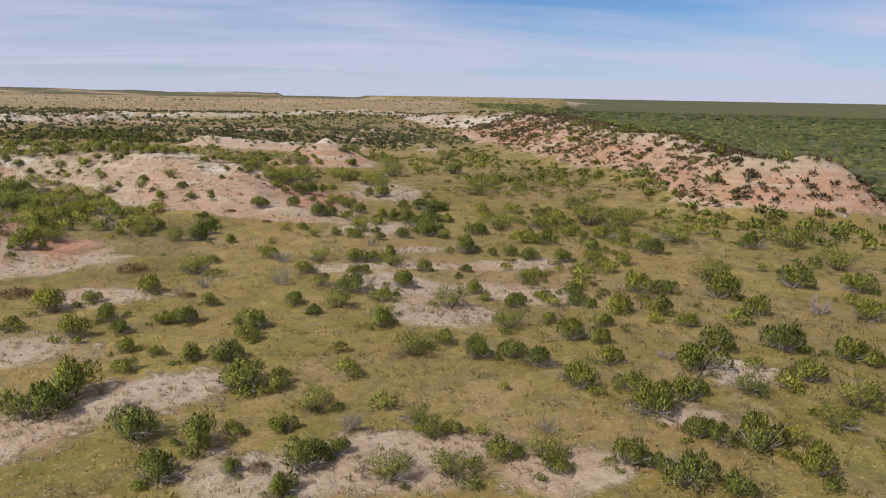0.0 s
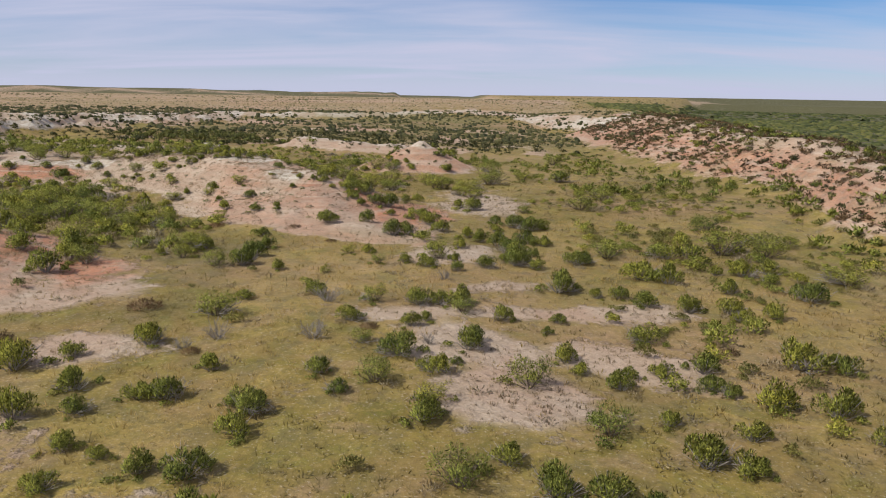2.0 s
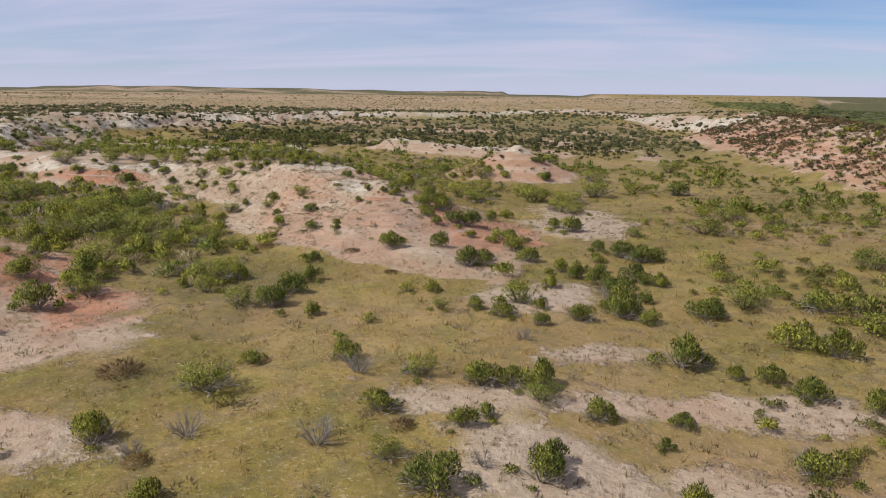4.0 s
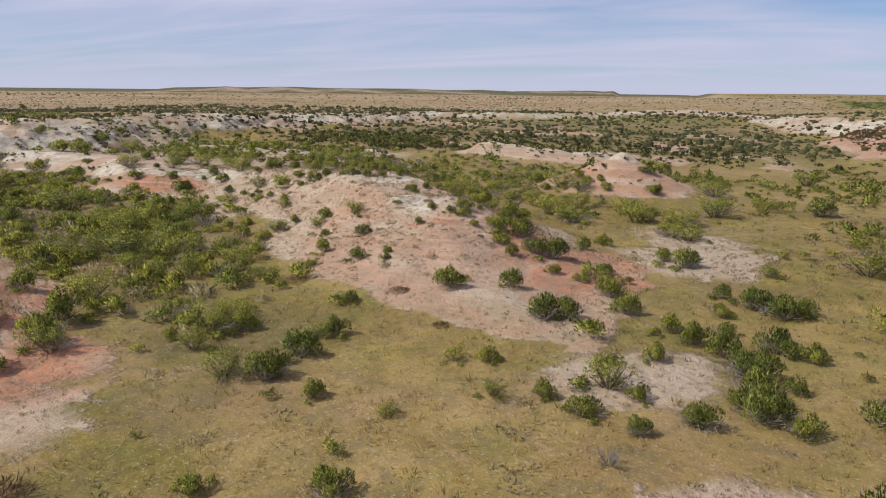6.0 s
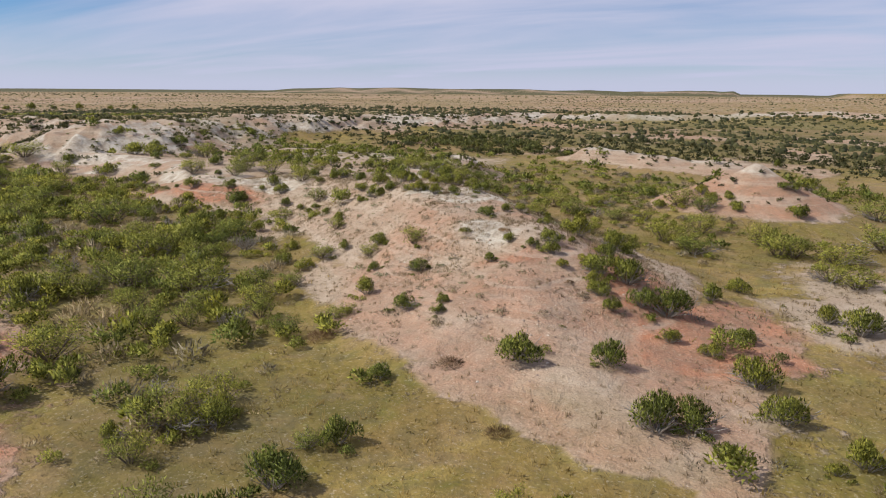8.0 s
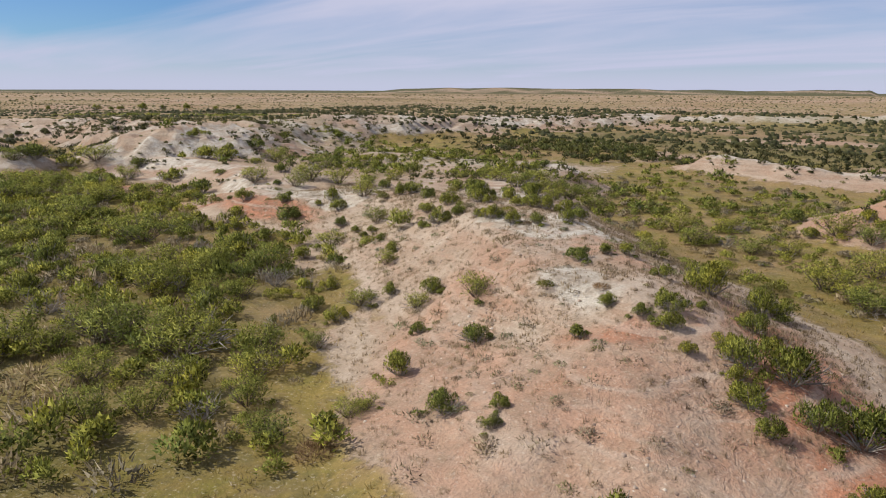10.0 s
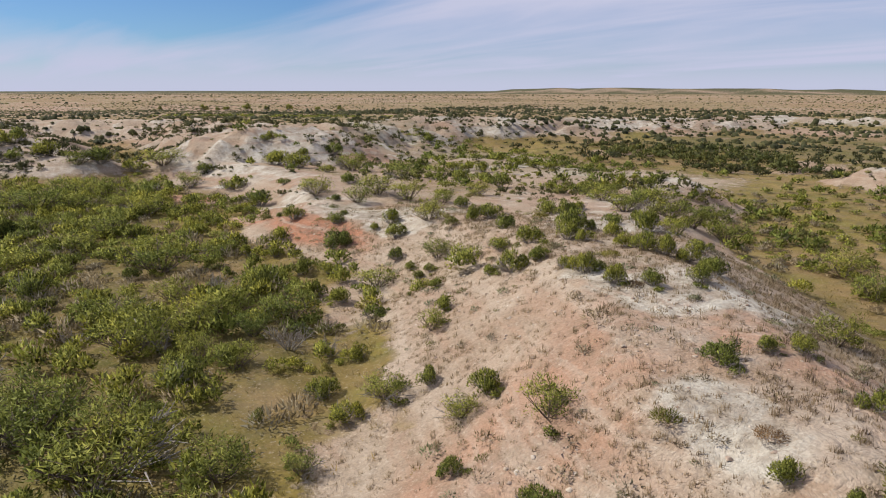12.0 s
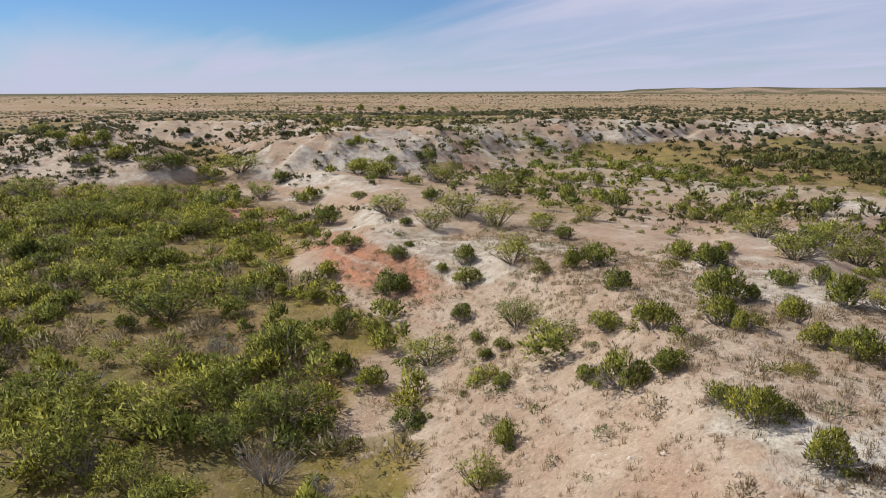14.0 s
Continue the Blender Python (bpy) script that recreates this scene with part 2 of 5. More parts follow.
def straw(name, *stops):
    """Dry grass in drifts of some metres, each blade a little lighter or darker."""
    m = Nodes(name, 0.85)
    at = m.tree.nodes.new("ShaderNodeTexCoord").outputs["Object"]
    geo = m.tree.nodes.new("ShaderNodeNewGeometry")
    drift = m.noise(at, 0.13, 4, 0.6)
    col = m.ramp(drift, *stops)
    col = m.mix(m.step(geo.outputs["Random Per Island"], 0.0, 1.0), m.mix(0.35, col, (0.17, 0.13, 0.06)), m.mix(0.16, col, (0.80, 0.66, 0.40)))
    m.colour(col)
    thin = m.put("ShaderNodeBsdfTranslucent", {"Color": col})
    both = m.put("ShaderNodeMixShader", {1: m.bsdf.outputs[0], 2: thin.outputs[0]}, Fac=0.5)
    m.tree.links.new(both.outputs[0], m.tree.nodes["Material Output"].inputs["Surface"])
    return m.mat


JUNIPER = leafy("juniper_foliage", (0.040, 0.046, 0.012), (0.172, 0.190, 0.034), (0.400, 0.405, 0.086))
MESQUITE = leafy("mesquite_foliage", (0.078, 0.092, 0.019), (0.222, 0.240, 0.046), (0.430, 0.430, 0.100))
SCRUB = leafy("scrub_foliage", (0.085, 0.092, 0.028), (0.165, 0.165, 0.052), (0.260, 0.245, 0.090))
DARK_SCRUB = leafy("dark_scrub_foliage", (0.045, 0.048, 0.020), (0.090, 0.090, 0.036), (0.150, 0.140, 0.060))
LOWLAND_GREEN = leafy("lowland_foliage", (0.056, 0.070, 0.024), (0.098, 0.112, 0.036), (0.150, 0.155, 0.055))
SAGE = leafy("grey_foliage", (0.151, 0.164, 0.088), (0.256, 0.259, 0.140), (0.362, 0.354, 0.197))
GOLD = leafy("yellow_foliage", (0.125, 0.135, 0.021), (0.229, 0.218, 0.042), (0.333, 0.291, 0.073))
DRAB = leafy("drab_foliage", (0.180, 0.140, 0.085), (0.300, 0.240, 0.150), (0.440, 0.370, 0.250))
RUSSET = leafy("dry_foliage", (0.108, 0.065, 0.032), (0.184, 0.119, 0.065), (0.270, 0.184, 0.108))
BARK = woody("grey_bark", (0.30, 0.26, 0.22), (0.42, 0.38, 0.33))
BRANCH = woody("brown_bark", (0.12, 0.085, 0.06), (0.24, 0.19, 0.145))
STRAW = straw("dry_grass", (0.34, (0.225, 0.170, 0.040)), (0.46, (0.372, 0.262, 0.072)), (0.56, (0.480, 0.340, 0.112)), (0.68, (0.420, 0.275, 0.120)))
FADED = straw("faded_grass", (0.36, (0.240, 0.178, 0.112)), (0.50, (0.310, 0.228, 0.148)), (0.64, (0.255, 0.180, 0.120)))
OLIVE = straw("olive_grass", (0.34, (0.112, 0.099, 0.020)), (0.50, (0.208, 0.162, 0.036)), (0.66, (0.295, 0.205, 0.058)))

# ---- lie of the land ----
def smooth(a, b, v):
    s = np.clip((v - a) / (b - a), 0.0, 1.0)
    return s * s * (3 - 2 * s)


def lattice(i, j, seed):
    h = (i.astype(np.int64) * 374761393 + j.astype(np.int64) * 668265263 + seed * 1442695041) & 0x7FFFFFFF
    h = ((h ^ (h >> 13)) * 1274126177) & 0x7FFFFFFF
    return ((h ^ (h >> 16)) & 0xFFFF) / 32767.5 - 1.0


def noise2(x, y, size, seed=1, octaves=3, rough=0.5):
    """Value noise in -1..1 with features of that size in metres."""
    total, amp, norm = 0.0, 1.0, 0.0
    for o in range(octaves):
        u, v = x / size + 31.7 * o, y / size - 17.3 * o
        i, j = np.floor(u), np.floor(v)
        fu, fv = u - i, v - j
        fu, fv = fu * fu * (3 - 2 * fu), fv * fv * (3 - 2 * fv)
        a, b = lattice(i, j, seed + o), lattice(i + 1, j, seed + o)
        c, d = lattice(i, j + 1, seed + o), lattice(i + 1, j + 1, seed + o)
        total = total + amp * ((a * (1 - fu) + b * fu) * (1 - fv) + (c * (1 - fu) + d * fu) * fv)
        norm, amp, size = norm + amp, amp * rough, size * 0.5
    return total / norm


def crest(x, y, line, power=1.35, flat=0.06):
    """Height share 0..1 and crest height of a ridge whose crest runs through rows of (x, y, top, width to the left, width to the right)."""
    share, top = np.zeros_like(x), np.zeros_like(x)
    for (ax, ay, at, al, ar), (bx, by, bt, bl, br) in zip(line, line[1:]):
        dx, dy = bx - ax, by - ay
        k = np.clip(((x - ax) * dx + (y - ay) * dy) / (dx * dx + dy * dy), 0, 1)
        off = np.hypot(x - ax - k * dx, y - ay - k * dy)
        side = dx * (y - ay) - dy * (x - ax)
        wide = np.where(side > 0, al + k * (bl - al), ar + k * (br - ar))
        s = np.clip((off / wide - flat) / (1 - flat), 0, 1)
        p, t = (1 - s) ** power, at + k * (bt - at)
        better = p * (t + 3) > share * (top + 3)
        share, top = np.where(better, p, share), np.where(better, t, top)
    return share, top


def inside(x, y, ring):
    """Signed distance to a closed outline, positive inside."""
    far, odd = np.full_like(x, 1e9), np.zeros(x.shape, bool)
    for (ax, ay), (bx, by) in zip(ring, ring[1:] + ring[:1]):
        dx, dy = bx - ax, by - ay
        k = np.clip(((x - ax) * dx + (y - ay) * dy) / (dx * dx + dy * dy), 0, 1)
        far = np.minimum(far, np.hypot(x - ax - k * dx, y - ay - k * dy))
        odd ^= ((ay > y) != (by > y)) & (x < dx * (y - ay) / (dy if dy else 1e-9) + ax)
    return np.where(odd, far, -far)


LOWLAND = [(-400, -300), (-262, 30), (-215, 100), (-165, 108), (-133, 119), (-128, 124), (-150, 132), (-192, 140), (-186, 148), (-162, 152), (-141, 147),
           (-128, 146), (-114, 143), (-107, 152), (-108, 172), (-116, 188), (-124, 210), (-114, 230), (-99, 266), (-84, 287), (-92, 316), (-55, 330),
           (-30, 365), (0, 395), (24, 378), (38, 330), (50, 292), (68, 268), (84, 330), (120, 440), (230, 800), (450, 1500), (900, 3000), (4800, 4800), (4800, -4800), (-4800, -4800), (-4800, -1200)]
SHELF = [(-40, 136), (-43, 146), (-49, 156), (-49, 167), (-52, 178), (-60, 186), (-80, 190), (-100, 188), (-110, 165), (-112, 141), (-95, 140), (-79, 134), (-66, 130)]
KNOLL = [(-21.3, 111, 4.1, 12, 20), (-25, 115, 4.4, 13.5, 20), (-30, 120, 4.9, 15.5, 19), (-36, 124.5, 4.7, 15, 18), (-41, 128, 4.2, 13, 16), (-50, 132, 3.6, 12, 16), (-59, 132, 2.7, 12, 18), (-69, 131, 2.5, 11, 18)]
BROW = [(-25, 116.5, 4.4, 12, 15), (-35.5, 131, 4.2, 14, 14), (-44.5, 140, 3.6, 16, 14), (-50, 154, 2.8, 16, 10), (-52, 168, 3.2, 14, 10)]
TOE = [(-20, 111, 4.0, 12, 14), (-16, 104, 2.4, 11, 14), (-12.0, 97, 0.55, 9, 9), (-5, 90, -0.40, 7, 4)]
CONE = [(-5.6, 161.5, 5.2, 17, 17), (-3.5, 168, 2.6, 12, 12), (-5, 176, 0.8, 9, 9)]
SPUR = [(72, 99, 5.6, 11, 10), (66, 97.5, 6.9, 11, 11), (58, 99.5, 6.9, 12, 12), (60, 112, 6.0, 12, 18), (64, 128, 5.8, 13, 20), (68, 150, 7.3, 17, 36), (64, 172, 7.0, 18, 55), (66, 230, 8.5, 30, 75), (66, 272, 8.2, 34, 75)]
LEDGE = [(-14, 203, 1.9, 8, 9), (-26, 204, 2.6, 10, 8), (-41, 207, 2.2, 8, 7)]
BANK = [(-37, 66, 1.0, 9, 9), (-44, 76, 2.1, 12, 13), (-56, 80, 2.6, 14, 14), (-74, 78, 3.0, 16, 16)]
FIELD = [(68, 232, 8.4, 20, 40), (90, 262, 6.4, 20, 35), (109, 286, 4.6, 20, 30), (124, 290, 2.8, 18, 25), (136, 288, 1.0, 15, 20)]
RISE = [(10, 470, 10.3, 120, 170), (60, 520, 10.8, 150, 170), (-60, 640, 8.5, 200, 200)]


def land(x, y):
    """Ground height and the shares of bare, white, red and lush ground at points of the plan."""
    x, y = np.asarray(x, float), np.asarray(y, float)
    n_big, n_mid = noise2(x, y, 26.0, 5), noise2(x, y, 7.0, 9)
    base = -0.3 - 0.3 * smooth(70, 105, y) * smooth(-60, -30, x) - 0.7 * smooth(0, 12, x) * smooth(42, 55, y) * smooth(120, 95, y) - 0.6 * smooth(110, 165, y) * smooth(-30, 5, x) + 1.3 * smooth(-60, -135, x) * smooth(60, 110, y) + 1.2 * smooth(185, 245, y) * smooth(0, -60, x)
    base = base + 2.0 * smooth(200, 330, y) * smooth(60, 20, x) - 2.6 * smooth(85, 130, x) - 15.0 * smooth(500, 3600, np.hypot(x, y)) + 0.22 * n_big + 0.06 * n_mid
    base = base - 28.0 * smooth(800, 3400, np.hypot(x, y)) * smooth(0.0, 0.3, x / (np.hypot(x, y) + 1.0))
    h, bare, white, red = base, np.zeros_like(x), np.zeros_like(x), np.zeros_like(x)
    rill = noise2(x + 2.2 * n_mid, y, 3.4, 21, 3, 0.6)
    # the high plain, with gullied bluffs at its edge
    d = -inside(x, y, LOWLAND) + (7.0 * noise2(x, y, 21.0, 33, 3, 0.55) + 3.2 * noise2(x, y, 7.5, 35, 2)) * smooth(1500, 300, np.hypot(x, y - 100))
    away = np.hypot(x + 20, y - 80)
    plain = 7.3 - 1.4 * smooth(132, 118, y) * smooth(-110, -130, x) - 0.0175 * np.clip(away - 125, -40, 880) * smooth(90, 20, x) + 0.4 * n_big - 24.0 * smooth(1000, 4200, d) - 5.0 * smooth(320, 1300, d) * smooth(20, 90, x)
    soft = 10 * smooth(-106, -116, x) * smooth(142, 130, y)
    k = smooth(-8.0 - soft, 13.0 + 0.5 * soft, d + 1.6 * rill)
    h = h + (np.maximum(plain, base) - h) * k ** 0.85
    face = smooth(-6 - 1.2 * soft, 1 - 0.6 * soft, d) * smooth(22, 6, d)
    west = smooth(110, 60, x)
    bare, white = np.maximum(bare, 0.85 * face * west), np.maximum(white, 1.2 * face * west * smooth(-0.35, 0.35, n_mid + 0.8 * rill))
    bare = np.maximum(bare, 0.42 * smooth(4, 26, d) * west)
    red = np.maximum(red, (0.24 + 0.12 * smooth(-60, -100, x)) * smooth(6, 20, d) * west)
    red = np.maximum(red, 0.35 * smooth(10, 40, d) * smooth(-0.2, 0.4, noise2(x, y, 60.0, 37)))
    streak = noise2(x * 0.35 + y * 0.1, y * 0.9, 34.0, 39)
    bare = np.maximum(bare, (0.44 + 0.25 * streak) * smooth(25, 70, d) * west)
    red = np.maximum(red, 0.42 * smooth(25, 70, d) * west * smooth(-0.25, 0.3, streak))
    # the low shelf below it
    e = inside(x, y, SHELF) + 3.0 * noise2(x, y, 11.0, 41)
    k = smooth(-4, 5, e)
    h = np.maximum(h, base + (2.35 - 1.3 * smooth(138, 170, y) + 0.012 * (-x - 60) + 0.3 * n_big - base) * k)
    rim = smooth(-4, 0, e) * smooth(9, 3, e)
    bare, white, red = np.maximum(bare, 0.42 * k + 0.45 * rim), np.maximum(white, 0.75 * rim * smooth(-0.1, 0.4, rill + 0.2)), np.maximum(red, 0.5 * rim * smooth(0.1, -0.4, n_mid))
    # ridges and knolls
    for line, power, cap, rust in ((KNOLL, 1.35, 0.24, 0.14), (BROW, 1.2, 0.32, 0.15), (TOE, 1.1, 0.0, 0.5), (CONE, 1.5, 1.1, 0.7), (SPUR, 1.2, 0.0, 0.85), (FIELD, 1.2, 0.0, 0.0), (LEDGE, 1.2, 0.6, 0.3), (BANK, 1.2, 0.0, 0.7)):
        bend = (1.3 * n_mid + 0.5 * rill) * (0.35 if line is CONE else 1.0)
        p, top = crest(x + bend, y - bend, line, power, 0.02 if line is CONE else 0.2 if line is BROW or line is KNOLL else 0.06)
        lift = (top - base) * p
        lift = lift * (1 + 0.16 * rill * smooth(0.02, 0.3, p) * smooth(1.0, 0.7, p))
        if line is LEDGE:
            lift = lift * (1 + 0.45 * noise2(x, y, 7.0, 191, 2) + 0.25 * rill)
        h = np.maximum(h, base + lift)
        s = smooth(0.02, 0.30, p + 0.10 * n_mid + 0.07 * rill)
        bare = np.maximum(bare, s)
        white = np.maximum(white, cap * (smooth(0.72, 0.9, p) if cap > 0.5 else smooth(0.5, 0.85, p)))
        red = np.maximum(red, s * np.maximum(0.13, rust * smooth(1.0, 0.6, p)))
    # the straw-coloured field that slopes off behind the spur
    field = smooth(72, 80, x) * smooth(185, 215, y) * smooth(150, 120, x) * smooth(340, 300, y)
    bare, red, white = bare + (0.50 - bare) * field, red * (1 - field), white * (1 - field)
    # distant rise ahead, and far flat hills on the skyline
    p, top = crest(x, y, RISE, 1.6)
    h = np.maximum(h, base + (top - base) * p)
    far0 = far = np.hypot(x, y - 60)
    az0 = az = np.degrees(np.arctan2(-x, y - 60))
    for a0, a1, tall in ((5, 34, 22), (27, 37, 25), (36, 39.5, 20), (60, 92, 8), (84, 88, 12), (-19, -16, 6), (-60, -24, 0)):
        edge = smooth(a0, a0 + 0.7, az) * smooth(a1, a1 - 0.7, az) * (1 + 0.35 * noise2(az, az, 3.0, 55) + 0.22 * noise2(az, az, 0.6, 56))
        h = np.where(far > 2850, np.maximum(h, -14.0 + tall * edge * smooth(2900, 3050, far) * smooth(4300, 3600, far)), h)
    # named marks: the pale cap of the knoll, its rust patch, bare flats
    def patch(cx, cy, rx, ry, turn=0.0, soft=0.75):
        c, s = math.cos(radians(turn)), math.sin(radians(turn))
        u, v = ((x - cx) * c + (y - cy) * s) / rx, (-(x - cx) * s + (y - cy) * c) / ry
        return smooth(1 + soft, 1 - soft, np.hypot(u, v) + 0.6 * n_mid + 0.45 * rill)
    for cx, cy, rx, ry, turn in ((-20.3, 109.2, 2.6, 1.6, -50), (-30.5, 118.0, 3.4, 0.9, -25), (-28.2, 121.5, 2.6, 0.9, 80), (-51.5, 168, 5, 2.5, 70), (-38, 135, 6, 3.0, 55), (-57, 128.6, 4, 1.4, -8), (-67, 130, 6, 1.6, -6), (-79, 133.4, 5, 1.8, 10), (-25, 120, 3, 1.5, 60), (-110, 140, 8, 2, 10), (31, 388, 2, 13, -12)):
        white = np.maximum(white, 1.15 * patch(cx, cy, rx, ry, turn, 0.5))
    for cx, cy, rx, ry, turn in ((-16.8, 105.8, 2.4, 1.0, 20), (-65, 126, 6, 1.5, -4), (-77, 128.3, 6, 2.2, 0), (-93, 130, 7, 2.5, 10), (-7.0, 106, 2.5, 9, 30), (-30, 74, 3.5, 6, 40), (-37, 79, 4, 6, 30), (-2, 108, 2.5, 5, 20)):
        red = np.maximum(red, 1.6 * patch(cx, cy, rx, ry, turn))
        bare = np.maximum(bare, 0.9 * patch(cx, cy, rx, ry, turn))
    red = np.maximum(red, 0.55 * patch(-12.5, 101.5, 8, 5.5, 40) * bare)
    for cx, cy, rx, ry, turn in ((10, 65.5, 13, 2.2, 8), (6, 50, 4.5, 5, 0), (4, 58, 4, 4, 0), (-11, 36, 5, 3.4, 20), (0.5, 28, 7, 3, 5), (-17, 30, 5, 5, 0), (-27, 66, 7, 4, 40), (-19, 55, 4, 2.5, 0),
                                 (16, 31, 3, 2, 0), (6, 72, 5, 2, 30), (2, 83, 7, 3.0, 60), (-3, 98, 3, 7, 40), (-31.5, 104, 5.5, 2.6, -35), (-26, 100.5, 5, 2.2, -20), (-50, 119, 5, 2.5, -40), (22, 36, 2.5, 2.5, 0), (-20, 43, 5, 3, 0), (9, 27, 4, 2, 0), (14, 56, 3, 5, 60), (5, 118, 6, 12, 10)):
        bare = np.maximum(bare, 0.85 * patch(cx, cy, rx, ry, turn))
    # stony ground on the shelf and under the bluffs
    stony = smooth(-48, -60, x) * smooth(126, 136, y) * smooth(215, 195, y) * smooth(-150, -130, x)
    bare, red = np.maximum(bare, (0.58 + 0.2 * n_mid) * stony), np.maximum(red, 0.22 * stony * smooth(-0.2, 0.4, n_big))
    white = np.maximum(white, 0.7 * stony * smooth(0.1, 0.6, rill + 0.4 * n_mid))
    # pinkish openings in the far scrub
    gaps = smooth(186, 205, y) * smooth(330, 300, y) * smooth(-140, -120, x) * smooth(40, 20, x) * smooth(0.0, 0.35, noise2(x, y, 13.0, 171))
    bare, red = np.maximum(bare, 0.6 * gaps), np.maximum(red, 0.3 * gaps)
    # fine relief: hummocks everywhere, rills on bare slopes
    near = smooth(420, 150, np.hypot(x + 40, y - 100))
    ridged = 1 - 2 * np.abs(noise2(x, y, 5.0, 85, 2))
    h = h + near * (0.05 * noise2(x, y, 1.6, 81, 2) + 0.10 * bare * noise2(x, y, 2.6, 83, 2, 0.6) + face * west * (1 - 0.06 * soft) * (0.7 * (1 - 2 * np.abs(noise2(x, y, 3.4, 86, 2))) + 0.35 * ridged + 0.7 * noise2(x, y, 2.1, 88, 2) - 0.45 + 0.6 * (0.4 - np.abs(noise2(x, y, 9.0, 87, 2))) * 2) * (d < 30) + 1.5 * smooth(40, 55, x) * smooth(110, 95, x) * smooth(0.5, 0.9, bare) * (0.3 - np.abs(noise2(x, y, 11.0, 93, 2))) + 0.34 * np.clip(bare - 0.5, 0, 1) * smooth(0.2, 1.2, h) * ridged + 0.16 * np.clip(bare - 0.5, 0, 1) * noise2(x, y, 1.9, 89, 1))
    bare = bare * smooth(2800, 2400, far0)
    # reddish badlands far out on the plain
    off = smooth(1100, 1300, far0) * smooth(2700, 2400, far0) * smooth(-18, -22, az0) * smooth(-0.2, 0.3, noise2(x, y, 120.0, 95))
    bare, red = np.maximum(bare, 0.8 * off), np.maximum(red, off)
    lush = smooth(-0.2, 0.5, noise2(x, y, 17.0, 71) + 0.5 * smooth(1.2, -0.2, h) - 0.2) * (1 - 0.8 * bare)
    lush = np.maximum(lush, 1.9 * smooth(2500, 2800, far0) * (az0 > -75))
    cliff = smooth(2900, 2960, far0) * smooth(3080, 3030, far0) * (az0 > -20)
    bare, red = np.maximum(bare, 0.55 * cliff), np.maximum(red, 0.3 * cliff)
    lush = np.maximum(lush, 1.3 * smooth(205, 240, y) * smooth(-4, -12, d) * smooth(-140, -100, x) * smooth(90, 60, x))
    lush = np.maximum(lush, 2.0 * smooth(100, 135, x) * smooth(2.5, -1.5, h) * (1 - off) * (1 - field))
    lush = np.maximum(lush, (1.38 + 0.5 * n_big) * smooth(46, 62, y) * smooth(100, 86, y) * smooth(-8, -18, x) * smooth(-46, -36, x) * (1 - bare))
    lush = np.maximum(lush, 1.1 * smooth(190, 225, y) * smooth(3.2, 1.2, h) * (1 - 0.7 * bare) * smooth(-0.5, 0.3, n_big))
    lush = np.maximum(lush, (1.15 + 0.5 * n_big) * smooth(-24, -38, x) * smooth(78, 90, y) * smooth(128, 118, y) * (1 - 0.8 * bare))
    lush = np.maximum(lush, (0.8 + 0.7 * n_big) * smooth(0.5, -0.2, h) * smooth(-54, -44, x) * smooth(4, -10, x) * smooth(118, 130, y) * smooth(190, 165, y) * (1 - bare))
    return h, bare, white, red, lush * (1 - field)


# ---- the ground, one sheet to the horizon ----
def lines(lo, hi, step, out_lo, out_hi, growth):
    mid = list(np.arange(lo, hi + 1e-6, step))
    up, down, s = [], [], step
    v = mid[-1]
    while v < out_hi:
        s *= growth
        v += s
        up.append(v)
    s, v = step, mid[0]
    while v > out_lo:
        s *= growth
        v -= s
        down.append(v)
    return np.array(down[::-1] + mid + up)


gx, gy = lines(-160, 30, FINE, -4700, 4700, GROW), lines(22, 165, FINE, -4700, 4700, GROW)
GX, GY = np.meshgrid(gx, gy)
GH, GB, GW, GR, GL = land(GX, GY)
nx, ny = len(gx), len(gy)
corner = (np.arange(ny - 1)[:, None] * nx + np.arange(nx - 1)[None, :]).ravel()
quads = np.stack([corner, corner + 1, corner + nx + 1, corner + nx], 1)
gm = bpy.data.meshes.new("ground")
gm.vertices.add(nx * ny)
gm.vertices.foreach_set("co", np.stack([GX, GY, GH], 2).astype(np.float32).ravel())
gm.loops.add(quads.size)
gm.loops.foreach_set("vertex_index", quads.astype(np.int32).ravel())
gm.polygons.add(len(quads))
gm.polygons.foreach_set("loop_start", np.arange(0, quads.size, 4, dtype=np.int32))
gm.polygons.foreach_set("use_smooth", np.ones(len(quads), bool))
for key, values in (("bare", GB), ("pale", GW), ("rust", GR), ("lush", GL)):
    gm.attributes.new(key, "FLOAT", "POINT").data.foreach_set("value", values.astype(np.float32).ravel())
gm.update(calc_edges=True)
gm.materials.append(SOIL)


def on_ground(x, y):
    """Height of the built sheet there."""
    i = np.clip(np.searchsorted(gx, x) - 1, 0, nx - 2)
    j = np.clip(np.searchsorted(gy, y) - 1, 0, ny - 2)
    u, v = (x - gx[i]) / (gx[i + 1] - gx[i]), (y - gy[j]) / (gy[j + 1] - gy[j])
    return (GH[j, i] * (1 - u) + GH[j, i + 1] * u) * (1 - v) + (GH[j + 1, i] * (1 - u) + GH[j + 1, i + 1] * u) * v


ground = tagged(new("ground", gm), "dry grass prairie with pink and white eroded badland slopes", "ground", kind="structure")

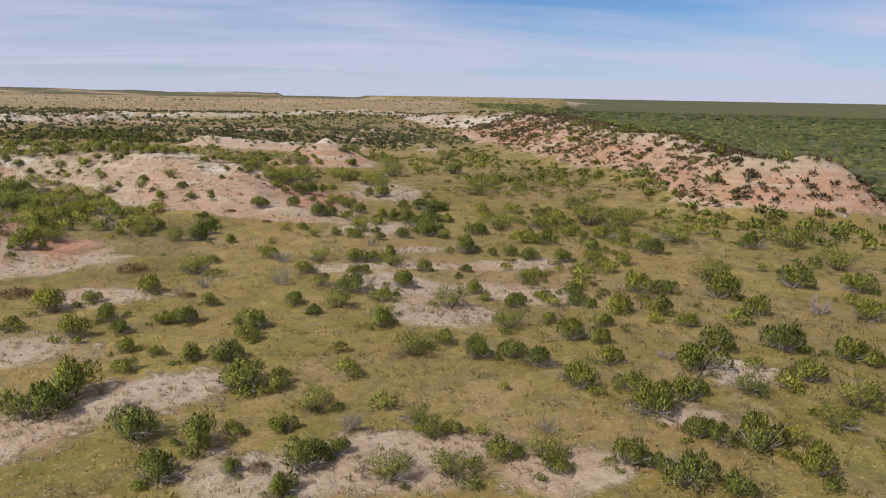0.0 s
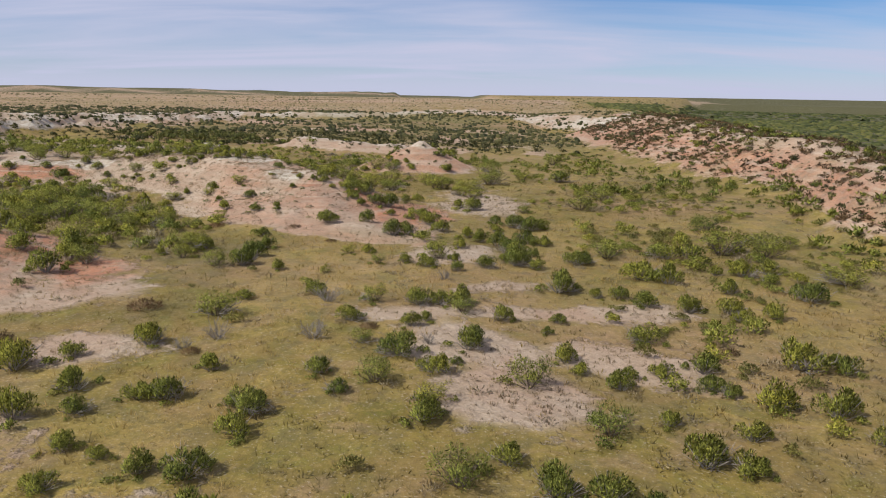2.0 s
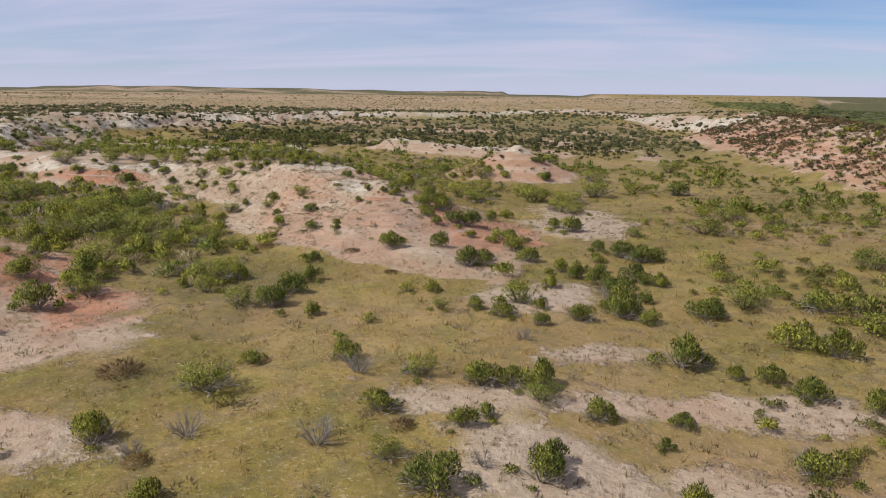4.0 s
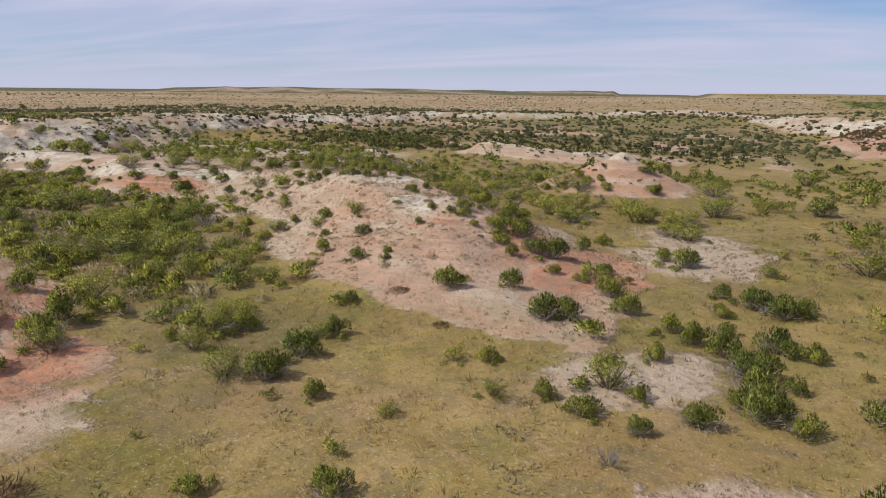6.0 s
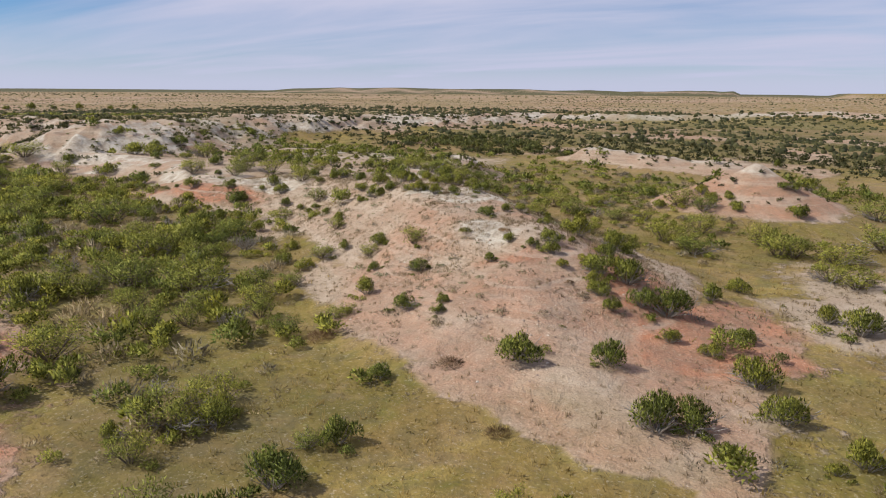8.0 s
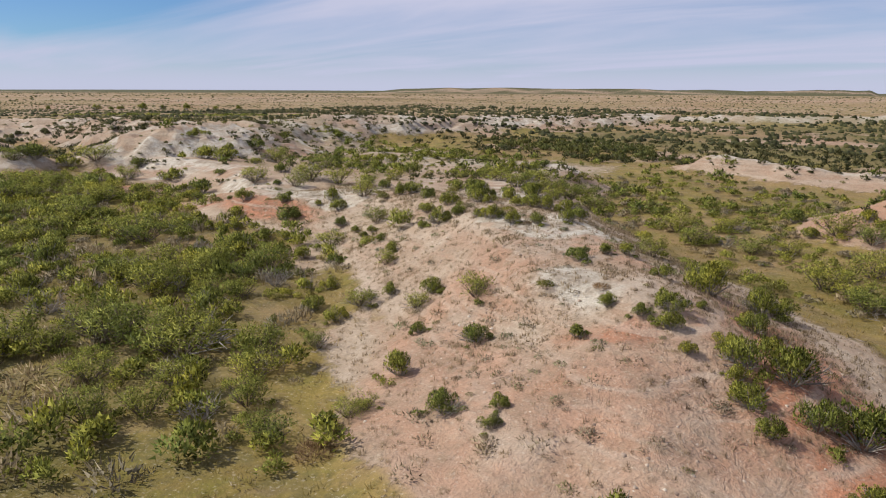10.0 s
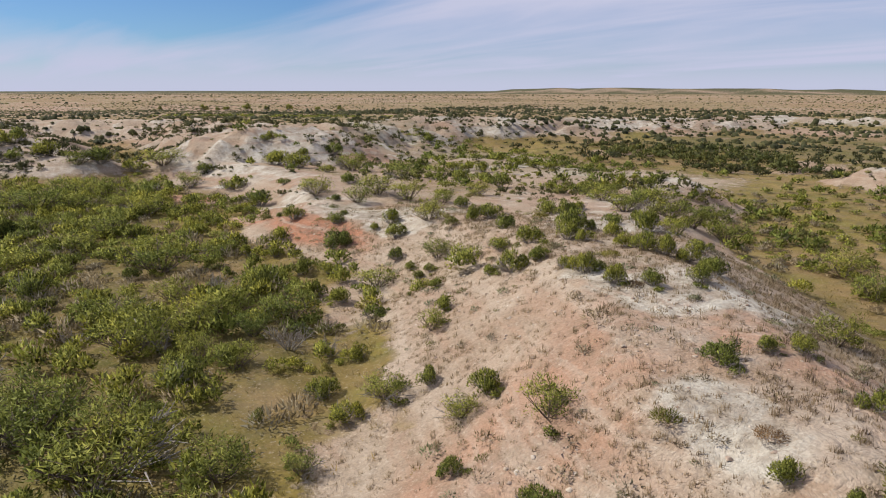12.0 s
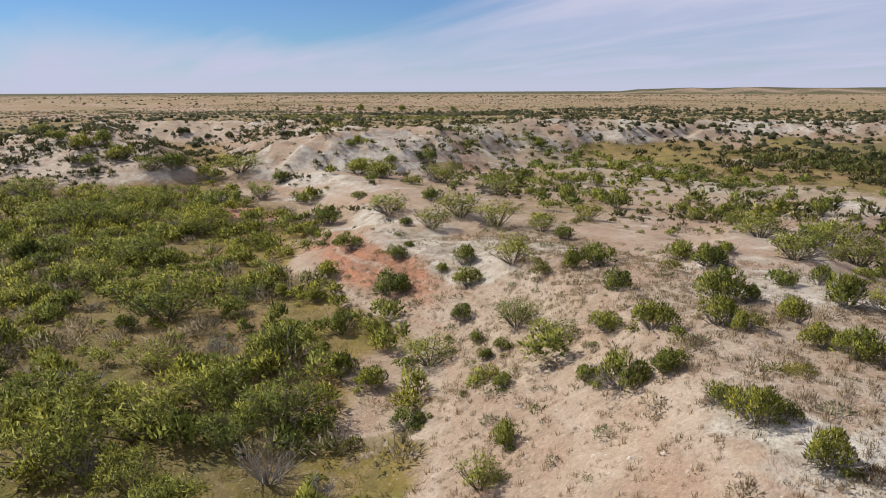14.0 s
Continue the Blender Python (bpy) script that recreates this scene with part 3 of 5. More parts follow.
# ---- where the shrubs stand: x, y, width across ----
JUNIPERS = []
JUNIPERS += [(15.1, 24.2, 1.5), (13.5, 25.0, 2.1), (19.3, 25.2, 2.0), (-2.8, 26.0, 1.2), (-2.9, 26.0, 1.3), (12.8, 26.4, 1.3), (8.3, 26.6, 1.5), (11.6, 26.9, 1.6), (18.0, 27.4, 2.5), (-7.9, 27.5, 1.8), (-5.0, 27.6, 1.1), (-2.3, 28.0, 2.3), (6.4, 28.1, 1.8), (16.5, 28.3, 1.5), (15.7, 28.8, 1.6), (-0.7, 28.9, 1.2), (-6.9, 30.1, 2.1), (4.5, 30.6, 1.1), (-5.5, 31.0, 1.2), (-10.0, 31.1, 2.2), (-3.3, 31.4, 1.4), (14.8, 31.4, 2.4), (17.0, 32.8, 1.8), (18.1, 33.6, 1.3), (-15.2, 33.8, 3.3), (14.7, 34.5, 1.8), (25.2, 34.8, 2.1), (12.3, 35.2, 2.2)]
JUNIPERS += [(-14.2, 35.9, 2.9), (-4.1, 36.4, 1.9), (30.4, 36.6, 1.7), (-5.9, 36.7, 2.8), (20.1, 37.3, 3.2), (29.7, 37.7, 2.4), (14.9, 38.2, 2.0), (10.6, 38.5, 1.9), (-12.5, 39.2, 1.5), (26.7, 39.7, 2.8), (9.4, 39.9, 2.1), (7.5, 40.0, 2.0), (22.3, 40.1, 2.3), (-7.4, 40.6, 2.1), (-9.5, 40.8, 1.5), (-11.5, 41.8, 1.1), (15.5, 42.2, 1.8), (5.6, 42.4, 1.6), (-13.6, 42.5, 1.5), (14.0, 42.8, 2.2), (-6.6, 44.4, 1.8), (23.0, 45.1, 1.7), (-17.4, 45.2, 2.2), (37.0, 45.3, 2.4), (17.0, 45.5, 1.6), (-14.8, 46.0, 1.4), (1.7, 46.3, 2.2), (-6.8, 46.6, 2.0)]
JUNIPERS += [(-21.7, 46.7, 1.8), (13.6, 47.0, 1.2), (-7.8, 47.2, 1.0), (29.9, 47.7, 2.4), (-12.6, 47.8, 1.6), (-11.3, 48.0, 1.9), (-6.7, 48.2, 0.7), (-16.3, 48.7, 2.0), (22.5, 48.7, 2.3), (-2.8, 49.2, 1.3), (19.7, 49.9, 2.5), (-21.1, 51.2, 2.7), (18.0, 51.4, 1.4), (-4.3, 51.5, 1.6), (-10.2, 51.7, 1.6), (12.4, 52.1, 1.8), (17.3, 52.4, 1.7), (2.1, 52.5, 1.9), (-19.0, 53.3, 1.7), (29.9, 53.9, 3.5), (13.4, 54.1, 1.2), (3.2, 54.1, 0.8), (10.6, 54.3, 1.3), (43.1, 54.5, 2.9), (15.2, 54.6, 1.6), (-0.1, 54.9, 2.5), (17.9, 55.2, 2.0), (-15.4, 55.5, 2.0)]
JUNIPERS += [(26.4, 55.8, 2.0), (24.1, 56.3, 3.0), (9.8, 56.3, 1.8), (3.9, 56.6, 2.0), (38.2, 56.6, 3.3), (4.2, 58.0, 1.7), (0.2, 60.2, 1.6), (15.7, 60.3, 2.1), (9.3, 61.1, 1.0), (-4.2, 61.2, 1.8), (1.1, 61.5, 1.1), (6.3, 63.3, 1.7), (10.4, 63.8, 1.4), (23.8, 65.1, 1.6), (-12.7, 65.6, 1.4), (0.3, 65.7, 2.2), (3.4, 65.9, 2.2), (1.8, 66.0, 1.8), (26.6, 66.2, 2.0), (23.5, 67.1, 2.1), (-7.5, 67.2, 2.1), (20.5, 67.4, 2.0), (17.8, 68.4, 2.4), (14.2, 70.6, 1.2), (16.0, 70.8, 1.7), (31.2, 70.9, 3.1), (-31.0, 71.2, 3.1), (11.4, 72.3, 2.9)]
JUNIPERS += [(25.5, 72.9, 2.2), (43.9, 73.1, 2.8), (-12.7, 74.8, 1.5), (-16.1, 75.9, 2.3), (21.4, 75.9, 2.7), (-31.6, 76.0, 2.5), (-36.1, 76.1, 2.9), (30.4, 76.6, 2.0), (2.8, 76.8, 1.4), (19.3, 77.3, 3.8), (0.3, 77.6, 1.8), (28.8, 78.6, 2.4), (26.5, 79.0, 1.5), (-1.9, 79.0, 1.4), (5.6, 79.1, 2.1), (-33.3, 79.3, 3.3), (-24.8, 79.4, 1.1), (-16.1, 79.6, 2.6), (31.5, 79.8, 2.1), (10.4, 80.4, 1.7), (2.6, 80.7, 1.4), (8.5, 81.1, 2.7), (-39.0, 81.4, 2.3), (-21.8, 82.5, 1.9), (7.6, 82.6, 1.6), (14.5, 82.7, 3.0), (-5.9, 82.9, 1.6), (8.8, 83.5, 2.6)]
JUNIPERS += [(-16.0, 83.7, 1.8), (0.8, 85.0, 1.1), (10.5, 85.6, 1.4), (23.8, 86.1, 3.2), (26.3, 86.5, 2.7), (3.1, 86.8, 1.6), (8.7, 86.8, 2.6), (8.0, 87.8, 2.0), (-46.1, 88.9, 2.7), (7.1, 89.7, 2.3), (-1.2, 90.5, 1.1), (-18.3, 90.5, 1.5), (-4.2, 91.0, 2.5), (5.3, 91.1, 2.1), (12.1, 91.1, 1.8), (2.9, 91.2, 1.0), (11.1, 91.3, 1.5), (10.1, 92.0, 2.5), (-2.9, 92.2, 2.2), (4.0, 92.5, 1.8), (7.4, 94.2, 1.5), (-12.1, 94.6, 2.7), (0.8, 95.2, 2.2), (-7.8, 96.8, 2.1), (-57.5, 97.5, 2.6), (-18.6, 97.7, 1.0), (-21.3, 98.2, 1.6), (7.0, 98.3, 1.8)]
JUNIPERS += [(-0.6, 98.9, 2.4), (-19.1, 99.1, 1.1), (11.4, 99.7, 3.1), (-69.4, 100.6, 2.0), (-25.8, 100.9, 1.8), (13.1, 101.0, 2.1), (9.4, 101.4, 2.6), (-3.3, 102.3, 1.4), (10.6, 102.5, 1.4), (-5.7, 102.5, 1.4), (7.2, 103.0, 1.7), (-65.4, 103.0, 3.0), (-9.5, 103.5, 1.3), (-45.4, 103.8, 2.6), (-10.5, 104.7, 2.0), (-23.9, 104.7, 1.5), (-18.4, 105.1, 1.0), (-28.0, 105.3, 1.1), (-8.1, 105.6, 2.0), (-2.0, 105.9, 1.8), (-13.6, 106.1, 1.0), (-6.5, 106.1, 3.1), (-11.4, 106.2, 1.2), (-35.9, 106.8, 1.7), (-88.7, 106.9, 3.3), (-14.8, 107.3, 1.4), (-11.3, 107.4, 2.1), (-16.3, 107.5, 1.1)]
JUNIPERS += [(-38.7, 107.6, 1.7), (-18.2, 107.8, 1.1), (-9.6, 108.0, 2.6), (-12.5, 108.1, 1.3), (-78.1, 108.1, 2.3), (-15.4, 108.8, 1.8), (-30.5, 109.9, 1.6), (-65.8, 110.0, 1.7), (-34.1, 110.1, 1.2), (-10.9, 110.3, 1.3), (-14.4, 110.9, 0.8), (4.5, 111.0, 2.8), (-40.7, 111.1, 1.6), (-12.0, 111.7, 1.6), (-4.7, 112.4, 1.7), (2.6, 112.8, 1.7), (-22.2, 113.0, 1.5), (-17.4, 113.4, 1.2), (-55.7, 114.8, 3.3), (-21.4, 114.9, 1.0), (-15.2, 114.9, 2.6), (-44.8, 115.9, 1.5), (-38.7, 115.9, 1.3), (-20.6, 116.0, 1.2), (-79.3, 116.0, 3.0), (-52.7, 117.3, 1.8), (-29.2, 117.3, 1.3), (-50.3, 117.6, 1.9)]
JUNIPERS += [(-13.0, 117.7, 2.1), (-3.4, 117.7, 2.0), (-31.6, 118.2, 1.5), (-27.9, 118.2, 1.3), (-32.9, 118.5, 1.0), (-31.2, 118.9, 0.9), (-36.7, 119.1, 1.8), (-42.6, 119.1, 1.1), (-12.2, 119.4, 1.9), (-173.6, 119.7, 4.4), (-58.1, 119.7, 2.1), (-152.6, 119.8, 4.3), (-129.6, 119.9, 3.2), (-39.0, 119.9, 1.1), (-35.8, 120.0, 1.5), (-66.3, 120.0, 1.6), (-26.6, 120.2, 1.4), (-17.4, 120.7, 2.0), (-138.1, 121.0, 4.5), (-56.3, 121.1, 1.7), (-63.8, 121.1, 1.6), (-46.8, 121.5, 0.9), (-46.5, 122.4, 0.9), (-48.7, 122.6, 0.9), (-38.6, 123.0, 2.0), (-41.1, 123.4, 1.6), (-66.7, 123.4, 2.2), (-128.2, 123.9, 4.6)]
JUNIPERS += [(-59.7, 124.2, 3.1), (-52.1, 124.3, 1.3), (-27.5, 124.3, 1.8), (-82.2, 124.5, 2.9), (-79.6, 124.6, 1.9), (-37.3, 125.1, 1.8), (-36.1, 125.2, 1.4), (-28.5, 125.4, 1.1), (-32.3, 125.6, 1.8), (-145.0, 125.6, 4.4), (-31.3, 125.8, 1.7), (-33.7, 126.0, 1.5), (-30.0, 126.3, 1.5), (-68.8, 126.4, 2.0), (-54.7, 126.7, 1.9), (-72.4, 127.1, 0.9), (-63.5, 127.2, 1.7), (-44.1, 127.2, 1.7), (-58.2, 127.3, 0.9), (-35.7, 127.9, 1.5), (-57.6, 128.6, 1.8), (-121.4, 128.7, 5.0), (-64.2, 128.8, 0.9), (-30.7, 129.2, 1.5), (-39.9, 129.4, 2.6), (-82.2, 129.9, 1.6), (-39.0, 130.2, 1.1), (-49.8, 130.3, 1.9)]
JUNIPERS += [(-49.5, 132.2, 2.4), (-70.2, 132.5, 1.5), (-119.2, 132.6, 4.0), (-36.1, 133.0, 2.2), (-87.2, 134.1, 3.8), (-40.0, 135.0, 1.7), (-45.2, 136.3, 2.5), (-39.1, 136.4, 1.5), (-99.1, 137.4, 3.4), (-48.1, 137.7, 2.1), (-110.2, 139.3, 2.8), (-90.1, 139.3, 1.7), (-60.2, 140.2, 1.9), (-46.6, 140.7, 1.5), (-80.4, 142.2, 2.4), (-104.0, 147.0, 5.1), (20.7, 147.9, 4.3), (-92.8, 148.1, 2.1), (-99.8, 148.2, 4.5), (-6.4, 150.7, 1.9), (-112.9, 150.9, 2.0), (-0.1, 151.4, 2.3), (-6.9, 151.6, 1.9), (-0.3, 152.2, 2.4), (-16.1, 152.8, 1.9), (-113.6, 152.8, 2.1), (-105.6, 153.1, 2.4), (-8.0, 153.6, 1.4)]
JUNIPERS += [(-80.5, 153.6, 1.4), (-10.4, 154.2, 2.0), (-8.3, 154.7, 1.2), (-11.6, 155.4, 2.3), (-80.2, 155.5, 1.9), (-75.2, 156.1, 2.6), (-2.3, 157.0, 1.8), (-69.7, 157.3, 2.5), (-1.1, 157.5, 1.7), (-80.4, 157.6, 1.3), (-106.5, 159.6, 3.5), (-18.8, 160.8, 3.4), (-65.0, 161.4, 2.1), (-51.6, 161.8, 2.0), (0.2, 162.1, 3.4), (-76.0, 162.2, 2.4), (-49.2, 162.4, 1.1), (-62.2, 164.0, 2.1), (-93.6, 166.6, 2.9), (-89.4, 169.6, 2.5), (-84.6, 170.7, 2.4), (-75.9, 173.4, 1.3), (-67.7, 180.2, 1.5), (-64.7, 181.6, 1.4), (-80.9, 183.1, 2.0), (-81.2, 187.6, 2.1), (-70.5, 199.6, 1.3), (-6.4, 222.1, 2.4)]
MESQUITES = []
MESQUITES += [(4.0, 26.6, 2.2), (1.4, 26.8, 2.0), (8.2, 27.9, 1.8), (19.8, 27.9, 1.8), (23.2, 29.5, 1.9), (3.4, 30.3, 1.6), (25.8, 31.4, 2.8), (3.0, 31.7, 1.4), (-1.9, 33.3, 2.0), (21.1, 33.6, 2.0), (3.5, 40.7, 2.4), (10.5, 45.7, 2.3), (2.1, 48.4, 1.9), (-1.1, 50.7, 2.3), (7.3, 51.8, 2.5), (-2.6, 56.8, 1.6), (32.2, 59.3, 3.3), (-13.4, 61.7, 2.9), (46.6, 62.4, 3.7), (3.6, 64.3, 2.1), (-3.0, 66.0, 2.0), (48.5, 72.8, 4.2), (-8.3, 74.2, 1.1), (-29.8, 75.2, 2.5), (-18.3, 75.5, 2.4), (36.9, 76.4, 4.1), (-4.3, 78.2, 1.4), (-22.3, 78.3, 2.0)]
MESQUITES += [(-23.4, 81.3, 3.1), (1.0, 81.7, 3.0), (-7.6, 82.4, 1.6), (-16.9, 82.7, 1.4), (-35.1, 83.6, 4.0), (-23.3, 84.0, 2.7), (17.9, 85.7, 3.9), (34.4, 87.6, 4.5), (30.2, 88.4, 5.5), (-34.8, 90.0, 2.3), (-33.4, 91.9, 2.1), (-46.7, 92.0, 3.4), (-39.3, 92.5, 2.5), (37.6, 92.7, 4.4), (-44.8, 93.5, 2.1), (-27.4, 93.8, 2.4), (-35.2, 94.7, 2.3), (-30.8, 95.6, 2.1), (-43.4, 96.1, 4.0), (-46.9, 96.8, 2.6), (-25.5, 96.9, 1.5), (-38.8, 97.4, 4.4), (-25.2, 97.7, 1.3), (-33.2, 98.1, 2.4), (-41.7, 99.2, 2.9), (-35.7, 100.6, 2.6), (33.0, 102.1, 4.0), (-33.9, 103.0, 1.3)]
MESQUITES += [(-50.5, 103.7, 3.5), (-55.7, 104.4, 3.7), (-74.8, 105.4, 3.0), (-47.7, 105.8, 2.1), (-54.1, 106.2, 2.0), (-44.9, 106.5, 2.4), (-51.3, 107.3, 3.4), (-30.5, 108.3, 1.4), (-26.4, 108.5, 2.1), (-35.5, 108.7, 1.8), (-58.3, 109.5, 2.4), (-48.4, 109.7, 2.1), (-88.0, 109.8, 3.3), (-77.4, 110.3, 3.4), (-52.8, 110.4, 3.0), (-102.4, 110.6, 4.4), (11.4, 110.7, 1.8), (-120.0, 111.8, 4.8), (-66.6, 112.4, 4.8), (-49.0, 112.5, 3.3), (-97.8, 112.8, 5.0), (-37.7, 113.9, 1.4), (19.6, 114.1, 4.6), (-81.9, 114.2, 3.7), (-97.4, 116.1, 4.2), (-68.2, 118.5, 2.8), (-107.8, 120.0, 4.8), (-50.0, 120.6, 2.4)]
MESQUITES += [(-95.5, 120.9, 3.0), (-102.2, 121.5, 4.1), (-20.9, 121.6, 2.1), (-89.6, 121.8, 4.2), (-43.3, 122.5, 1.5), (23.9, 123.5, 4.6), (4.7, 123.8, 3.6), (-47.4, 124.0, 1.8), (3.1, 125.0, 3.2), (-122.0, 125.8, 4.0), (-53.7, 129.3, 2.3), (-8.5, 130.5, 4.0), (-19.0, 132.5, 2.3), (3.5, 133.0, 5.4), (-9.7, 133.3, 3.6), (-1.4, 133.6, 4.3), (-34.4, 133.6, 1.9), (-0.1, 133.7, 4.2), (-68.6, 133.9, 2.6), (-104.7, 134.0, 3.0), (-12.0, 135.1, 4.3), (-78.5, 135.9, 3.3), (-118.0, 136.5, 5.5), (-3.0, 137.9, 3.8), (-66.6, 139.0, 3.0), (-71.5, 139.0, 3.8), (-63.2, 140.8, 2.0), (7.8, 141.4, 5.3)]
MESQUITES += [(-9.5, 141.9, 4.1), (-43.3, 142.2, 2.7), (-19.4, 144.5, 3.7), (-24.8, 144.8, 3.4), (-16.4, 146.3, 2.8), (-64.9, 147.8, 2.6), (14.0, 148.8, 4.3), (-49.7, 149.3, 2.8), (-28.4, 150.2, 3.7), (-10.6, 150.8, 3.6), (-43.7, 151.2, 3.3), (-45.7, 151.4, 3.2), (-81.2, 151.6, 3.1), (-41.9, 152.1, 3.4), (-53.7, 152.7, 2.0), (-93.1, 152.8, 3.9), (-13.8, 153.1, 4.3), (-24.3, 153.8, 3.2), (-39.6, 154.5, 3.2), (-43.1, 159.9, 3.2), (8.5, 162.2, 5.5), (23.7, 182.7, 5.5)]
DEAD_SHRUBS = []
DEAD_SHRUBS += [(9.0, 30.2, 1.5), (-0.2, 31.3, 1.8), (-10.9, 34.3, 1.3), (18.8, 39.0, 1.5), (27.1, 39.5, 1.9), (34.4, 47.3, 2.8), (-10.9, 48.2, 1.7), (-13.1, 54.9, 1.3), (-11.7, 56.9, 1.9), (1.5, 57.0, 1.3), (-5.8, 57.3, 2.3), (15.4, 61.6, 1.5), (-6.5, 65.7, 2.4), (2.0, 73.3, 1.6), (-26.8, 83.6, 2.0), (-31.2, 93.2, 2.3), (-51.8, 96.5, 3.4), (-53.8, 101.7, 2.1), (-44.6, 102.9, 2.3), (-49.7, 104.8, 2.2), (-45.3, 110.1, 2.7), (-42.7, 111.0, 1.7), (-58.1, 112.7, 2.6), (-22.5, 146.6, 2.3)]
BROWN_BRUSH = []
BROWN_BRUSH += [(-3.9, 27.8, 1.1), (-12.4, 54.2, 1.3), (-25.1, 55.4, 2.6), (20.6, 58.6, 1.4), (-2.6, 59.7, 1.4), (-18.9, 62.7, 2.7), (-10.4, 87.8, 1.3), (-15.5, 93.2, 1.7), (-24.6, 94.0, 2.0), (-22.5, 101.0, 0.6), (-12.7, 104.8, 0.8), (-19.1, 109.2, 1.1), (-28.4, 117.6, 1.0)]
GREY_SHRUBS = []
GREY_SHRUBS += [(-25.7, 118.0, 0.6)]
YELLOW_SHRUBS = []
YELLOW_SHRUBS += [(-22.0, 108.5, 1.1), (-32.7, 122.6, 1.2)]

# ---- shrubs ----
rng = np.random.default_rng(7)


def mesh_of(name, verts, faces, material, per=4, facing=None):
    """A mesh from arrays of corners and of faces with the same number of corners each; soft foliage takes the shading normals given."""
    me = bpy.data.meshes.new(name)
    me.vertices.add(len(verts))
    me.vertices.foreach_set("co", np.asarray(verts, np.float32).ravel())
    faces = np.asarray(faces, np.int32)
    if facing is not None:
        # turn every leaf's front to its shading side
        v, n = np.asarray(verts), np.asarray(facing)[faces[:, 0]]
        back = (np.cross(v[faces[:, 1]] - v[faces[:, 0]], v[faces[:, 2]] - v[faces[:, 0]]) * n).sum(1) < 0
        faces = np.where(back[:, None], faces[:, ::-1], faces)
    me.loops.add(faces.size)
    me.loops.foreach_set("vertex_index", faces.ravel())
    me.polygons.add(len(faces))
    me.polygons.foreach_set("loop_start", np.arange(0, faces.size, per, dtype=np.int32))
    me.update(calc_edges=True)
    if facing is not None:
        me.attributes.new("custom_normal", "FLOAT_VECTOR", "POINT").data.foreach_set("vector", np.asarray(facing, np.float32).ravel())
    me.materials.append(material)
    return me


def unit(v):
    return v / np.maximum(np.linalg.norm(v, axis=-1, keepdims=True), 1e-9)


def leaves(roots, ways, length, width, out=None, loose=0.7):
    """Lens-shaped leaf sprays: from each root along its way, as three corners, with the flat side turned outward."""
    n = len(roots)
    face = rng.normal(size=(n, 3)) if out is None else out + rng.normal(size=(n, 3)) * loose
    across = unit(np.cross(face, ways)) * np.reshape(width, (-1, 1))
    length = np.reshape(length, (-1, 1))
    v = np.stack([roots - across, roots + across, roots + ways * length], 1)
    return v.reshape(-1, 3), np.arange(3 * n).reshape(n, 3)


def sticks(starts, ends, thick_a, thick_b, bend=0.0):
    """Tapered three-sided twigs."""
    starts, ends = np.asarray(starts, float), np.asarray(ends, float)
    n = len(starts)
    mid = (starts + ends) / 2 + rng.normal(size=(n, 3)) * bend * np.linalg.norm(ends - starts, axis=1)[:, None]
    way = unit(ends - starts)
    u = unit(np.cross(way, np.tile((0.31, 0.17, 0.93), (n, 1))))
    w = np.cross(way, u)
    rings = []
    for centre, k in ((starts, 0.0), (ends + (mid - (starts + ends) / 2), 1.0)):
        r = (np.reshape(thick_a, (-1, 1)) * (1 - k) + np.reshape(thick_b, (-1, 1)) * k)
        for a in (0, 2.094, 4.189):
            rings.append(centre + r * (u * math.cos(a) + w * math.sin(a)))
    v = np.stack(rings, 1).reshape(-1, 3)
    f = np.array([[0, 1, 4, 3], [1, 2, 5, 4], [2, 0, 3, 5]])
    return v, (np.arange(n)[:, None, None] * 6 + f[None]).reshape(-1, 4)


def crown_points(count, lobes, shell=0.75):
    """Points in and on a clump of upright lobes (x, y, z, radius, height), with the way out of the lobe."""
    lobes = np.array(lobes)
    pick = rng.choice(len(lobes), count, p=lobes[:, 3] ** 2 / (lobes[:, 3] ** 2).sum())
    way = unit(rng.normal(size=(count, 3)))
    way[:, 2] = np.where(way[:, 2] < -0.3, -way[:, 2], way[:, 2])
    rad = shell + (1 - shell) * rng.random(count) ** 0.5
    inner = rng.random(count) < 0.22
    rad = np.where(inner, rad * rng.random(count) ** 0.6, rad)
    size = np.stack([lobes[pick, 3], lobes[pick, 3], lobes[pick, 4]], 1)
    return lobes[pick, :3] + way * size * rad[:, None], way


def soft(way, p):
    """Shading normals of a crown: mostly out of the lobe and of the whole crown, so that it shades as one soft body."""
    n = unit(way + unit(p - (0, 0, 0.2)) * 0.8 + (0, 0, 0.12) + rng.normal(size=p.shape) * 0.5)
    return np.repeat(n, 3, axis=0)


